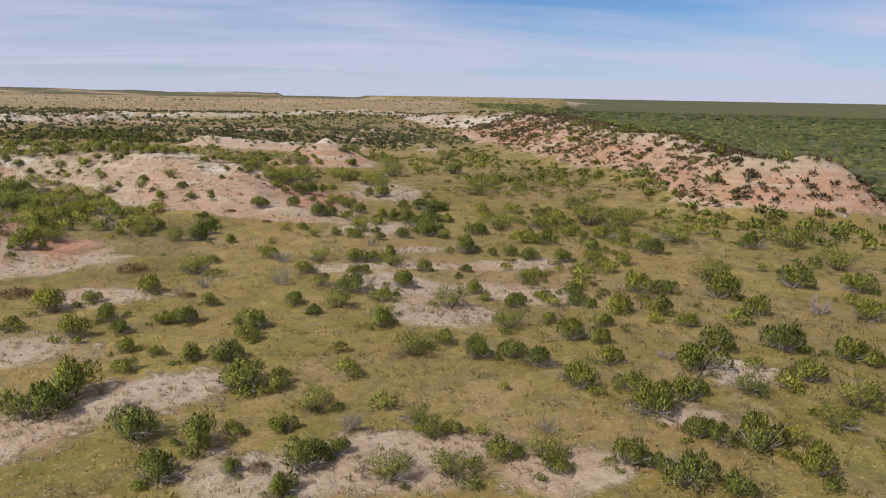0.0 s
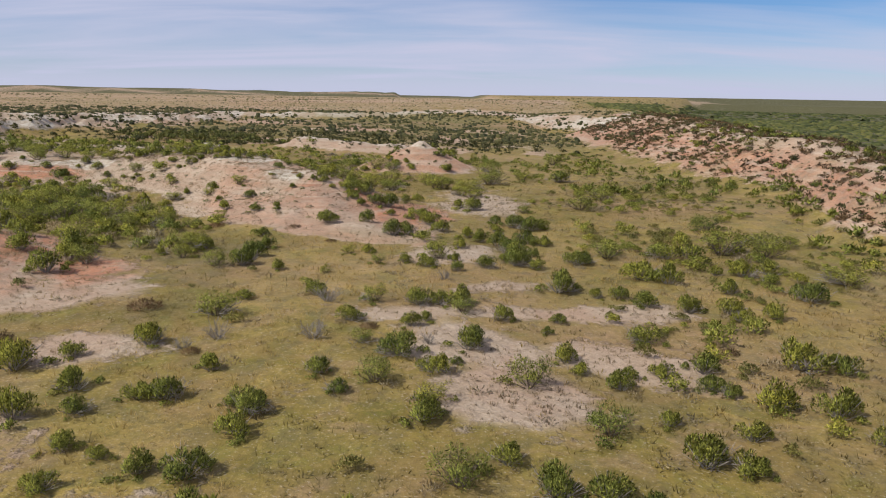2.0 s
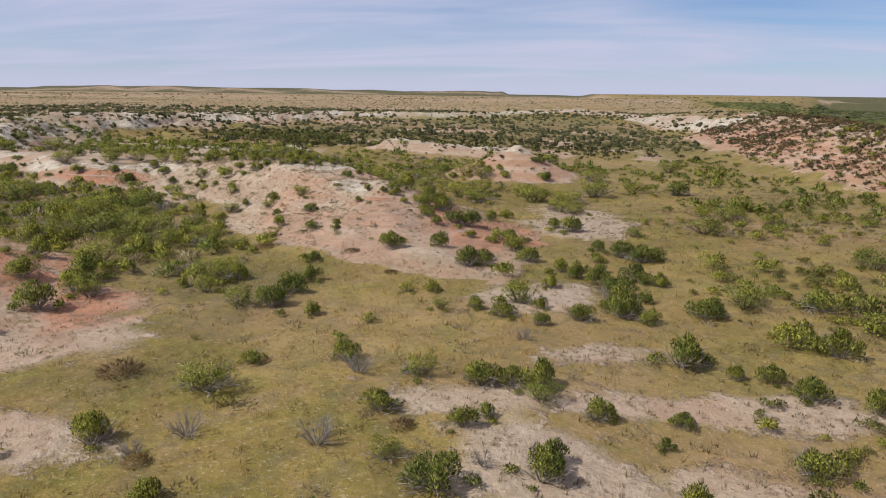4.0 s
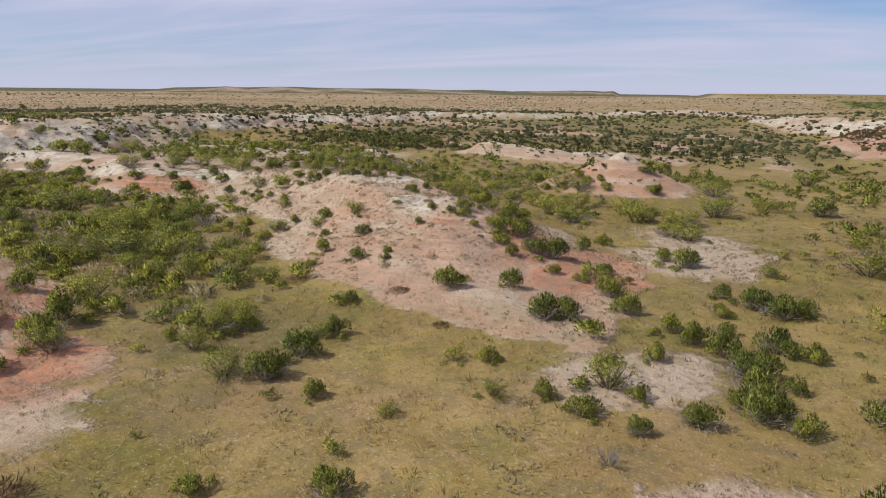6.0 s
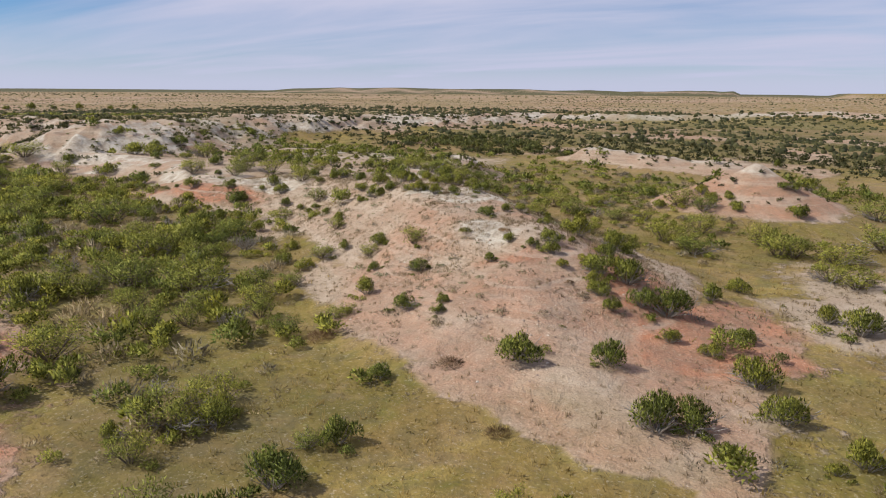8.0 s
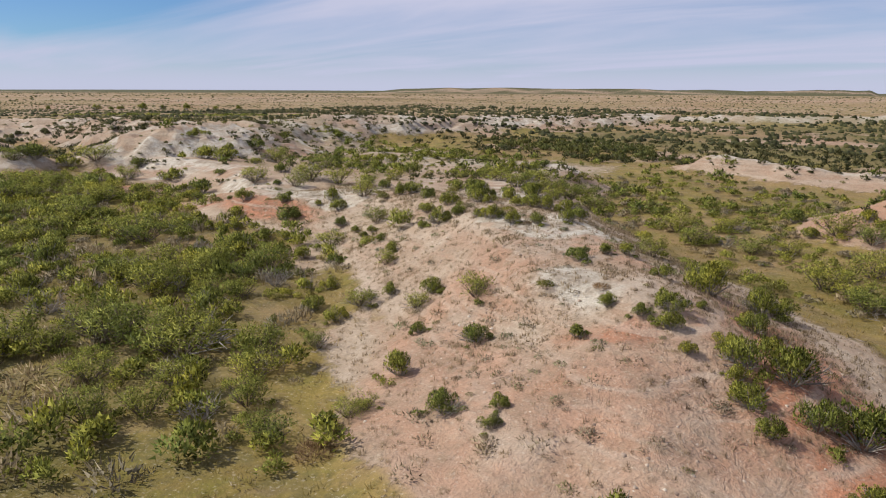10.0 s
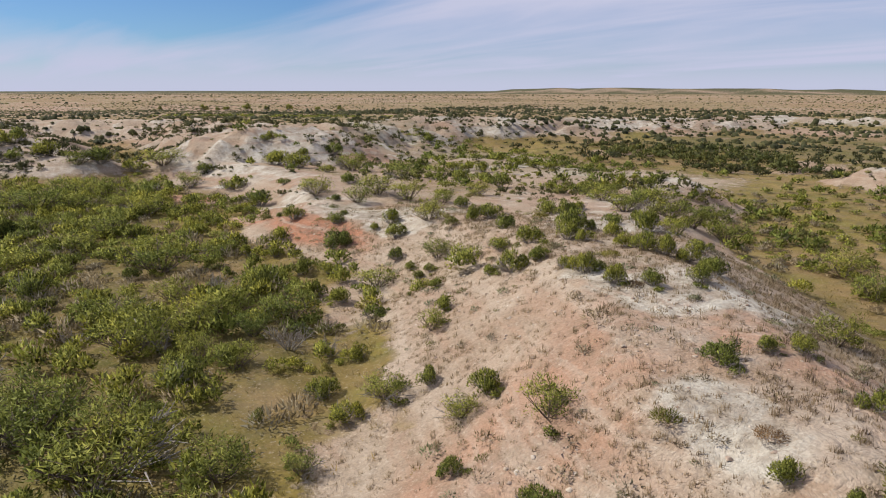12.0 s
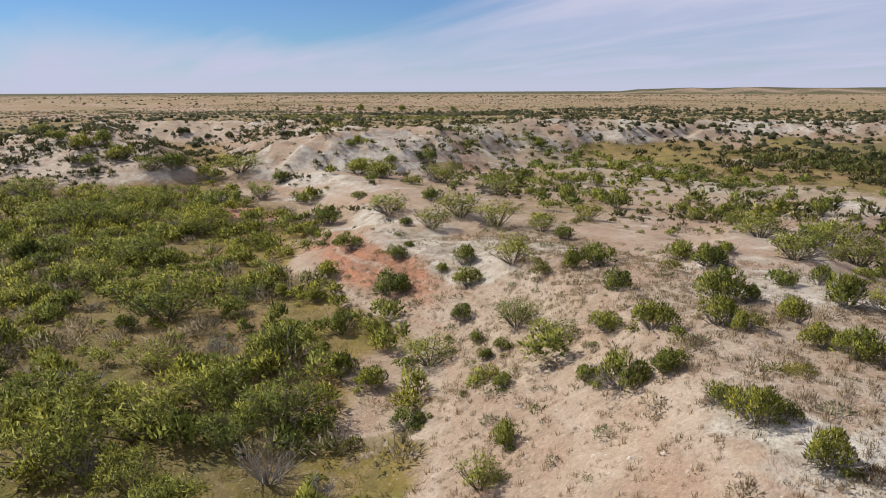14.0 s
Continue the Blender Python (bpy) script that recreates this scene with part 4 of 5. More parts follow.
def juniper_parts(k, n_leaf=1800):
    """A juniper one metre in radius: upright plumes crowded round a few stems."""
    lobes = []
    for i in range(8 + k % 4):
        a, r = rng.random() * 6.283, 0.68 * rng.random() ** 0.6
        tall = (0.55 - 0.22 * r) * (0.75 + 0.5 * rng.random())
        lobes.append((r * math.cos(a) * (1.0 + 0.25 * (k % 3 == 1)), r * math.sin(a), tall * 0.62 + 0.04, 0.26 + 0.15 * rng.random(), tall))
    p, way = crown_points(n_leaf, lobes)
    p[:, 2] = np.maximum(p[:, 2], 0.10 * rng.random(len(p)) - 0.02)
    lean = unit(way * (0.75, 0.75, 0.4) + (0, 0, 0.7) + rng.normal(size=p.shape) * 0.5)
    facing = soft(way, p)
    v, f = leaves(p, lean, (0.055 + 0.08 * rng.random(len(p))) * (2700 / n_leaf) ** 0.5, (0.014 + 0.012 * rng.random(len(p))) * (2700 / n_leaf) ** 0.5, way + (0, 0, 0.35), 1.0)
    ends = []
    for i in range(16):
        a = rng.random() * 6.283
        ends.append((0.85 * math.cos(a) * (0.5 + 0.5 * rng.random()), 0.85 * math.sin(a) * (0.5 + 0.5 * rng.random()), 0.25 + 0.55 * rng.random()))
    starts = np.array(ends) * 0.06
    starts[:, 2] = -0.08
    twigs = unit(rng.normal(size=(18, 3)) * (1, 1, 0) + (0, 0, 0.55)) * (0.75 + 0.35 * rng.random((18, 1)))
    starts, ends = np.r_[starts, twigs * 0.45], np.r_[ends, twigs]
    sv, sf = sticks(starts, ends, np.r_[np.full(16, 0.032), np.full(18, 0.010)], np.r_[np.full(16, 0.008), np.full(18, 0.004)], 0.08)
    return mesh_of("foliage", v, f, JUNIPER, 3, facing), mesh_of("trunk", sv, sf, BARK)


def mesquite_parts(k, leaf_mat, n_leaf=1500):
    """A mesquite one metre in radius: arching thorny stems with a loose feathery crown."""
    stems, tips = [], []
    for i in range(11):
        a, r = i * 0.571 + rng.random() * 0.5, 0.45 + 0.5 * rng.random()
        tips.append((r * math.cos(a), r * math.sin(a), 0.38 + 0.34 * rng.random()))
        stems.append((0.05 * math.cos(a), 0.05 * math.sin(a), -0.08))
    fine_a, fine_b = [], []
    for i in range(60):
        j = rng.integers(11)
        q = np.array(stems[j]) + (np.array(tips[j]) - stems[j]) * (0.4 + 0.6 * rng.random())
        fine_a.append(q)
        fine_b.append(q + unit(rng.normal(size=3) + (0, 0, 0.7)) * (0.18 + 0.2 * rng.random()))
    sv, sf = sticks(stems + fine_a, tips + fine_b, np.r_[np.full(11, 0.028), np.full(60, 0.009)], np.r_[np.full(11, 0.010), np.full(60, 0.004)], 0.07)
    ends = np.array(tips + fine_b)
    lobes = [(e[0] * 0.95, e[1] * 0.95, e[2], 0.19 + 0.12 * rng.random(), 0.14 + 0.08 * rng.random()) for e in ends]
    p, way = crown_points(n_leaf, lobes, 0.2)
    p[:, 2] = np.maximum(p[:, 2], 0.10)
    lean = unit(way * (1, 1, 0.5) + rng.normal(size=p.shape) * 0.5 + (0, 0, 0.15))
    v, f = leaves(p, lean, 0.07 + 0.08 * rng.random(len(p)), 0.012 + 0.009 * rng.random(len(p)), way + (0, 0, 0.7))
    return mesh_of("foliage", v, f, leaf_mat, 3, soft(way, p)), mesh_of("trunk", sv, sf, BRANCH)


def dead_parts(k):
    """A leafless shrub one metre in radius: a spray of bare grey twigs."""
    a, b, ta, tb = [], [], [], []
    for i in range(15):
        t = rng.random() * 6.283
        r = 0.35 + 0.6 * rng.random()
        tip = np.array((r * math.cos(t), r * math.sin(t), 0.25 + 0.55 * rng.random()))
        root = np.array((0.06 * math.cos(t), 0.06 * math.sin(t), -0.08))
        a.append(root), b.append(tip), ta.append(0.028), tb.append(0.009)
        for j in range(7):
            q = root + (tip - root) * (0.35 + 0.6 * rng.random())
            e = q + unit((tip - root) * 0.8 + rng.normal(size=3) * 0.55 + (0, 0, 0.25)) * (0.18 + 0.25 * rng.random())
            a.append(q), b.append(e), ta.append(0.011), tb.append(0.005)
            for h in range(2):
                s = q + (e - q) * (0.4 + 0.5 * rng.random())
                a.append(s), b.append(s + unit((e - q) + rng.normal(size=3) * 0.12) * 0.13), ta.append(0.006), tb.append(0.003)
    v, f = sticks(a, b, np.array(ta), np.array(tb), 0.06)
    return mesh_of("deadwood", v, f, BARK)


def snag_parts(k):
    """The bare grey side of a shrub one metre in radius: low dead twigs that fan out on one side."""
    a, b = [], []
    for i in range(12):
        t = rng.normal() * 0.7
        r = 0.75 + 0.5 * rng.random()
        root = np.array((0.2 * math.cos(t), 0.2 * math.sin(t), 0.05))
        tip = np.array((r * math.cos(t), r * math.sin(t), 0.08 + 0.5 * rng.random()))
        a.append(root), b.append(tip)
        for j in range(4):
            q = root + (tip - root) * (0.4 + 0.55 * rng.random())
            a.append(q), b.append(q + unit((tip - root) + rng.normal(size=3) * 0.45 + (0, 0, 0.2)) * (0.15 + 0.25 * rng.random()))
    n = np.linalg.norm(np.array(b) - np.array(a), axis=1)
    v, f = sticks(a, b, 0.012 + 0.010 * n, 0.006, 0.06)
    return mesh_of("deadwood", v, f, BARK)


def tuft_parts(material, n_leaf, high, thin):
    """A low soft shrub one metre in radius, built of fine upright stalks."""
    a = rng.random(n_leaf) * 6.283
    r = 0.8 * rng.random(n_leaf) ** 0.55
    p = np.stack([r * np.cos(a), r * np.sin(a), 0.05 + rng.random(n_leaf) * high * 0.7 * (1 - 0.6 * r)], 1)
    lean = unit(p * (0.8, 0.8, 0) + (0, 0, 0.6) + rng.normal(size=p.shape) * 0.3)
    v, f = leaves(p, lean, 0.2 + 0.15 * rng.random(n_leaf), thin * (0.7 + 0.6 * rng.random(n_leaf)))
    return mesh_of("foliage", v, f, material, 3, soft(lean, p))


def shrub(name, label, category, meshes, group=""):
    """One shrub at the origin: an empty at its foot with its parts."""
    root = tagged(new(name), label, category, group)
    for key, me in meshes:
        part_ob = new(key, me)
        part_ob.parent = root
    return root


def stand(root, x, y, wide, tall):
    """A copy of the shrub that stands on the ground there, turned and sized."""
    z = float(on_ground(np.array([x]), np.array([y]))[0])
    s = wide / 2
    m = Matrix.Translation((x, y, z - 0.03)) @ Matrix.Rotation(rng.random() * 6.283, 4, "Z") @ Matrix.Diagonal((s, s, s * tall, 1))
    return copy_thing(root, m)


def plant(kinds, rows, tall_lo, tall_hi):
    for i, (x, y, wide) in enumerate(rows):
        # a large one is not just a small one blown up: it stands lower for its width
        stand(kinds[i % len(kinds)], x, y, wide * 1.06, (tall_lo + (tall_hi - tall_lo) * rng.random()) * min(1.0, (2.6 / wide) ** 0.35))
    for k in kinds:
        for o in (*k.children_recursive, k):
            bpy.data.objects.remove(o)


def juniper_kind(k, n_leaf=1800):
    fol, st = juniper_parts(k, n_leaf)
    return shrub("juniper_shrub", "dense green juniper shrub with upright plumes on dry ground", "shrub", (("trunk", st), ("foliage", fol), *((("deadwood", snag_parts(k)),) if k % 2 else ())), "junipers on the prairie")


def mesquite_kind(k):
    fol, st = mesquite_parts(k, MESQUITE)
    return shrub("mesquite_shrub", "loose feathery olive-green mesquite shrub with brown stems", "shrub", (("trunk", st), ("foliage", fol), *((("deadwood", snag_parts(k)),) if k % 3 == 1 else ())), "mesquites on the prairie")


SKYLINE = [(-346, 240, 2.4), (-325, 251, 4.2), (-318, 254, 2.6), (-316, 257, 3.4), (-306, 262, 4.4), (-300, 268, 2.6), (-292, 275, 3.6), (-283, 284, 2.8), (-275, 290, 3.4)]
FAR_OFF = [r for r in JUNIPERS if r[1] > 132 or r[0] < -66 or (r[0] > 24 and r[1] > 75)]
plant([juniper_kind(k, 1800) for k in range(12)], [r for r in JUNIPERS if r not in FAR_OFF], 1.05, 1.45)
plant([juniper_kind(k, 1000) for k in range(6)], FAR_OFF, 0.95, 1.35)
# lone shrubs that stand against the sky on the high plain
plant([juniper_kind(k, 500) for k in range(4)], SKYLINE, 1.2, 1.8)
plant([mesquite_kind(k) for k in range(8)], [(x, y, w * (1.2 if x < -28 and y > 84 else 1.0)) for x, y, w in MESQUITES], 1.0, 1.35)
plant([shrub("dead_shrub", "bare grey leafless shrub with brittle twigs in grass", "shrub", (("deadwood", dead_parts(k)),), "dead shrubs") for k in range(4)], DEAD_SHRUBS, 0.9, 1.3)
plant([shrub("brown_brush", "low russet-brown dry brush in the grass", "shrub", (("foliage", tuft_parts(RUSSET, 500, 0.7, 0.018)),), "brown brush")], BROWN_BRUSH, 0.7, 0.9)
plant([shrub("grey_shrub", "small grey-green sage shrub on pale ground", "shrub", (("foliage", tuft_parts(SAGE, 420, 0.8, 0.03)),), "sage shrubs")], GREY_SHRUBS, 0.9, 1.2)
plant([shrub("yellow_shrub", "yellow-green broomweed shrub on bare slope", "shrub", (("foliage", tuft_parts(GOLD, 520, 0.8, 0.02)),))], YELLOW_SHRUBS, 0.8, 1.0)

# ---- scattered scrub that nobody could count ----
def scatter(count, box, weight):
    """Random places in a box of the plan, kept with the given weight of the ground's shares."""
    x, y = box[0] + (box[1] - box[0]) * rng.random(count), box[2] + (box[3] - box[2]) * rng.random(count)
    h, bare, white, red, lush = land(x, y)
    keep = rng.random(count) < weight(x, y, h, bare, white, lush)
    x, y = x[keep], y[keep]
    return x, y, on_ground(x, y)


TAKEN = np.array([(x, y, w) for rows in (JUNIPERS, MESQUITES, DEAD_SHRUBS, BROWN_BRUSH) for x, y, w in rows])


def clear_of_named(x, y, room):
    free = np.ones(len(x), bool)
    for cx, cy, w in TAKEN:
        free &= np.hypot(x - cx, y - cy) > 0.5 * w + room
    return free


def joined(name, label, kinds, x, y, h, wide, tall, category="shrub"):
    """Many copies of a few meshes laid into one mesh."""
    pieces_v, pieces_f, pieces_n, at = [], [], [], 0
    corners = len(kinds[0].polygons[0].vertices)
    which = rng.integers(len(kinds), size=len(x))
    for k, me in enumerate(kinds):
        n = len(me.vertices)
        co = np.empty(n * 3, np.float32)
        me.vertices.foreach_get("co", co)
        fa = np.empty(len(me.loops), np.int32)
        me.loops.foreach_get("vertex_index", fa)
        no = np.empty(n * 3, np.float32)
        me.attributes["custom_normal"].data.foreach_get("vector", no)
        i = np.flatnonzero(which == k)
        if not len(i):
            continue
        no = no.reshape(1, n, 3)
        co, a = co.reshape(1, n, 3), rng.random(len(i)) * 6.283
        s = (wide[i] / 2)[:, None]
        c, d = np.cos(a)[:, None], np.sin(a)[:, None]
        v = np.stack([(co[..., 0] * c - co[..., 1] * d) * s + x[i][:, None], (co[..., 0] * d + co[..., 1] * c) * s + y[i][:, None], co[..., 2] * s * tall[i][:, None] + h[i][:, None] - 0.03], 2)
        pieces_n.append(np.stack([no[..., 0] * c - no[..., 1] * d, no[..., 0] * d + no[..., 1] * c, no[..., 2] + 0 * c], 2).reshape(-1, 3))
        pieces_v.append(v.reshape(-1, 3))
        pieces_f.append((at + np.arange(len(i))[:, None] * n + fa[None]).reshape(-1, corners))
        at += len(i) * n
    me = mesh_of(name, np.concatenate(pieces_v), np.concatenate(pieces_f), kinds[0].materials[0], corners, np.concatenate(pieces_n))
    return tagged(new(name, me), label, category, kind="stuff")


def sparse_clump(n_leaf, material, up):
    lobes = []
    for i in range(6):
        a, r = rng.random() * 6.283, 0.6 * rng.random() ** 0.6
        lobes.append((r * math.cos(a), r * math.sin(a), 0.22 + 0.3 * rng.random() * (1 - r), 0.26 + 0.16 * rng.random(), 0.26 + 0.2 * rng.random()))
    p, way = crown_points(n_leaf, lobes, 0.6)
    p[:, 2] = np.maximum(p[:, 2], 0.04)
    lean = unit(way * (0.8, 0.8, 0.4) + (0, 0, up) + rng.normal(size=p.shape) * 0.35)
    k = (560 / n_leaf) ** 0.5
    v, f = leaves(p, lean, (0.085 + 0.06 * rng.random(n_leaf)) * k, (0.024 + 0.016 * rng.random(n_leaf)) * k, way + (0, 0, 0.4), 0.5)
    return mesh_of("clump", v, f, material, 3, soft(way, p))


def bushlet(material, lobes=2):
    """A far small bush: a few lumpy domes, each a ring of corners, a narrower ring and a crown."""
    v, f, n = [], [], []
    for i in range(lobes):
        cx, cy, r = (rng.normal(size=2) * 0.38).tolist() + [0.5 + 0.25 * rng.random()] if lobes > 1 else [0, 0, 0.9]
        top, a0, at = 0.5 + 0.5 * rng.random(), rng.random() * 6.283, len(v)
        for rad, z in ((1.0, -0.08), (0.8, 0.55)):
            for j in range(4):
                a, q = a0 + j * 1.5708 + 0.6 * (z > 0), rad * r * (0.75 + 0.5 * rng.random())
                v.append((cx + q * math.cos(a), cy + q * math.sin(a), z * top * (0.7 + 0.6 * rng.random())))
                n.append((math.cos(a), math.sin(a), 0.35 + z))
        v.append((cx + 0.2 * rng.normal() * r, cy + 0.2 * rng.normal() * r, top))
        n.append((0.0, 0.0, 1.0))
        for j in range(4):
            k = (j + 1) % 4
            f += [(at + j, at + k, at + 4 + j), (at + k, at + 4 + k, at + 4 + j), (at + 4 + j, at + 4 + k, at + 8)]
    return mesh_of("bush", v, f, material, 3, unit(np.array(n) + rng.normal(size=(len(n), 3)) * 0.3))


NEAR_BOX = (-125, 75, 24, 205)


def valley(x, y, h, bare, white, lush):
    low = smooth(1.6, 0.4, h)
    w = (1 - bare) * (0.08 + 0.13 * low * smooth(100, 125, y) + 0.16 * low * smooth(160, 185, y) + 0.95 * smooth(8, 30, x) * smooth(20, 60, y) + 0.30 * smooth(-34, -44, x) * smooth(84, 92, y) * smooth(0.9, 0.2, h - 0.01 * (-x - 60))) + bare * 0.20 * (1 - 0.4 * white) + 0.14 * smooth(-48, -56, x) * smooth(126, 134, y) + 0.35 * smooth(150, 175, y)
    w = w + 0.5 * smooth(0.5, -0.2, h) * smooth(-52, -44, x) * smooth(-2, -12, x) * smooth(122, 130, y) * smooth(185, 165, y) * smooth(-0.35, 0.15, noise2(x, y, 8.0, 121))
    w = w * (0.15 + 1.5 * smooth(-0.15, 0.35, noise2(x, y, 15.0, 123)))
    w = w * np.where((x > -12) & (x < 16) & (y > 94) & (y < 135), 0.4, 1.0)
    w = w * np.where((x > -38) & (x < 14) & (y < 100), np.where((x < -14) & (y > 62), 0.5, 0.34), 1.0) * np.where((x > -44) & (x < -4) & (y > 88) & (y < 146) & ((h > 0.1) | (y < 104)), 0.10, 1.0)
    return w


for name, label, material, up, share, size in (("juniper_scrub", "scattered dark green juniper scrub over the valley", SCRUB, 0.7, 0.55, 1.35), ("mesquite_scrub", "loose olive mesquite scrub in the valley bottom", MESQUITE, 0.3, 0.6, 2.1)):
    x, y, h = scatter(int(10500 * share), NEAR_BOX, valley)
    free = clear_of_named(x, y, 0.7)
    x, y, h = x[free], y[free], h[free]
    wide = size * (0.4 + 1.2 * rng.random(len(x)) ** 1.6)
    tall = 0.8 + 0.4 * rng.random(len(x))
    close = (x > -78) & (x < 42) & (y < 128 + 22 * (x < -8))
    for part_of, n_leaf, word in ((close, 360, "near_"), (~close, 70, "")):
        joined(word + name, label, [sparse_clump(n_leaf, material, up) for k in range(8)], x[part_of], y[part_of], h[part_of], wide[part_of], tall[part_of])


def far_weight(x, y, h, bare, white, lush):
    low = np.maximum(smooth(3.6, 1.2, h), 0.9 * smooth(195, 215, y) * smooth(6.0, 4.6, h))
    out = (x < NEAR_BOX[0]) | (x > NEAR_BOX[1]) | (y > NEAR_BOX[3]) | (y < NEAR_BOX[2])
    out = out * (1 + 1.5 * smooth(-108, -122, x) * smooth(-240, -200, x) * smooth(85, 100, y) * smooth(160, 140, y))
    out = out * (1 - smooth(68, 76, x) * smooth(190, 215, y) * smooth(350, 320, y))
    out = out * (1 + 1.2 * smooth(-140, -125, x) * smooth(30, 10, x) * smooth(190, 205, y) * smooth(310, 290, y))
    return out * ((1 - bare) * (0.05 + 0.75 * low) + bare * (0.30 + 0.25 * white)) * (0.35 + 0.65 * smooth(-0.3, 0.3, noise2(x, y, 35.0, 91)))


x, y, h = scatter(25000, (-260, 130, 60, 400), far_weight)
close = np.hypot(x + 30, y - 100) < 150
for name, some, kinds in (("far_scrub", close, [sparse_clump(32, DARK_SCRUB, 0.45) for k in range(10)]), ("remote_scrub", ~close, [bushlet(DARK_SCRUB) for k in range(10)])):
    joined(name, "dark green scrub dotted over far slopes and flats", kinds, x[some], y[some], h[some], 1.9 * (0.5 + 1.1 * rng.random(some.sum()) ** 2), 0.7 + 0.4 * rng.random(some.sum()))


def bands(x, y, h, bare, white, lush):
    """Scrub on the high plain, in long loose bands."""
    return (0.16 + 0.55 * smooth(0.05, 0.5, noise2(x * 0.5, y, 26.0, 97)) + 0.2 * smooth(-200, 0, x)) * (inside(x, y, LOWLAND) < -6) * (1 - smooth(68, 76, x) * smooth(350, 320, y))


x, y, h = scatter(20000, (-520, 240, 300, 640), bands)
x2, y2, h2 = scatter(22000, (-520, -130, 60, 300), bands)
x3, y3, h3 = scatter(8500, (84, 420, 90, 640), lambda x, y, h, bare, white, lush: 0.9 - 0.9 * smooth(160, 140, x) * smooth(195, 215, y) * smooth(345, 320, y))
x5, y5, h5 = scatter(9000, (200, 1300, 90, 1900), lambda x, y, h, bare, white, lush: 0.9 * smooth(1.0, 1.6, lush))
x6, y6, h6 = scatter(6000, (-2000, -520, -300, 1100), lambda x, y, h, bare, white, lush: 0.2 + 0.7 * smooth(0, 0.4, noise2(x, y * 1.5, 90.0, 99)))
x4, y4, h4 = scatter(5000, (-900, 1300, 640, 1700), lambda x, y, h, bare, white, lush: 0.3 + 0.6 * smooth(0, 0.4, noise2(x, y, 90.0, 98)))
x, y, h = np.r_[x, x2, x3, x4, x6], np.r_[y, y2, y3, y4, y6], np.r_[h, h2, h3, h4, h6]
joined("far_lowland_scrub", "dense dark green scrub far out on the lowland", [bushlet(LOWLAND_GREEN, 1) for k in range(8)], x5, y5, h5, 9.0 * (0.5 + 0.8 * rng.random(len(x5))), 0.3 + 0.2 * rng.random(len(x5)))
some = (x > 84) & (y < 640)
joined("distant_scrub", "distant low dark scrub on the plains", [bushlet(DARK_SCRUB, 1) for k in range(12)], x[~some], y[~some], h[~some], np.where((y > 640) | (x < -520), 2.6, 1.1)[~some] * (0.5 + 0.9 * rng.random((~some).sum())), 0.6 + 0.4 * rng.random((~some).sum()))
joined("lowland_scrub", "dense green mesquite scrub on the far lowland", [bushlet(LOWLAND_GREEN, 1) for k in range(12)], x[some], y[some], h[some], 4.4 * (0.5 + 0.8 * rng.random(some.sum())), 0.45 + 0.3 * rng.random(some.sum()))
x, y, h = scatter(15000, (-75, 60, 22, 170), lambda x, y, h, bare, white, lush: (0.25 + 0.6 * smooth(5, 30, x) + 0.35 * smooth(-38, -50, x)) * smooth(-0.3, 0.5, noise2(x, y, 9.0, 111)))
free = clear_of_named(x, y, 0.1)
x, y, h = x[free], y[free], h[free]
joined("dry_brush", "low grey-brown dry brush among the grass", [tuft_parts(DRAB, 44, 0.7, 0.045) for k in range(7)], x, y, h, 1.2 * (0.4 + 1.1 * rng.random(len(x)) ** 2), 0.55 + 0.4 * rng.random(len(x)))

# young growth and brush crowded round the named shrubs, which breaks their outlines
spots = TAKEN[:len(JUNIPERS) + len(MESQUITES)]
spots = spots[(spots[:, 1] < 124) & (spots[:, 0] > -58)]
spots = np.repeat(spots, 2, axis=0)
a, r = rng.random(len(spots)) * 6.283, 0.42 + 0.22 * rng.random(len(spots))
x, y = spots[:, 0] + np.cos(a) * r * spots[:, 2], spots[:, 1] + np.sin(a) * r * spots[:, 2]
pick = rng.random(len(x))
for name, label, material, lo, hi in (("young_juniper", "young green juniper growth crowded round larger shrubs", JUNIPER, 0.0, 0.45), ("young_mesquite", "feathery olive regrowth crowded round larger shrubs", MESQUITE, 0.45, 0.75), ("shrub_litter", "grey-brown brush and dry stalks round the shrubs", DRAB, 0.75, 1.0)):
    some = (pick >= lo) & (pick < hi)
    clumps = [tuft_parts(DRAB, 120, 0.8, 0.035) for k in range(5)] if material is DRAB else [sparse_clump(230, material, 0.6) for k in range(6)]
    joined(name, label, clumps, x[some], y[some], on_ground(x[some], y[some]), spots[some, 2] * (0.35 + 0.3 * rng.random(some.sum())), 0.7 + 0.4 * rng.random(some.sum()))
# dark brush on the pale bluffs and the reddish spur
x, y, h = scatter(42000, (-205, 30, 100, 300), lambda x, y, h, bare, white, lush: np.maximum(smooth(0.25, 0.8, white), smooth(0.4, 0.8, bare) * smooth(142, 160, y)) * np.maximum(smooth(142, 150, y), smooth(-74, -82, x)) * smooth(0.2, 1.4, h) * (0.12 + 0.42 * smooth(-0.2, 0.4, noise2(x, y, 9.0, 141))))
joined("bluff_scrub", "dark green scrub dotted over pale eroded bluffs", [sparse_clump(30, DARK_SCRUB, 0.5) for k in range(10)], x, y, h, 1.35 * (0.45 + 1.0 * rng.random(len(x)) ** 2), 0.8 + 0.4 * rng.random(len(x)))
x, y, h = scatter(11000, (44, 100, 90, 290), lambda x, y, h, bare, white, lush: smooth(0.3, 0.8, bare) * (1 - 0.9 * smooth(70, 80, x) * smooth(190, 215, y)) * (0.38 + 0.6 * smooth(-0.3, 0.3, noise2(x, y, 11.0, 143))))
pick = rng.random(len(x)) < 0.6
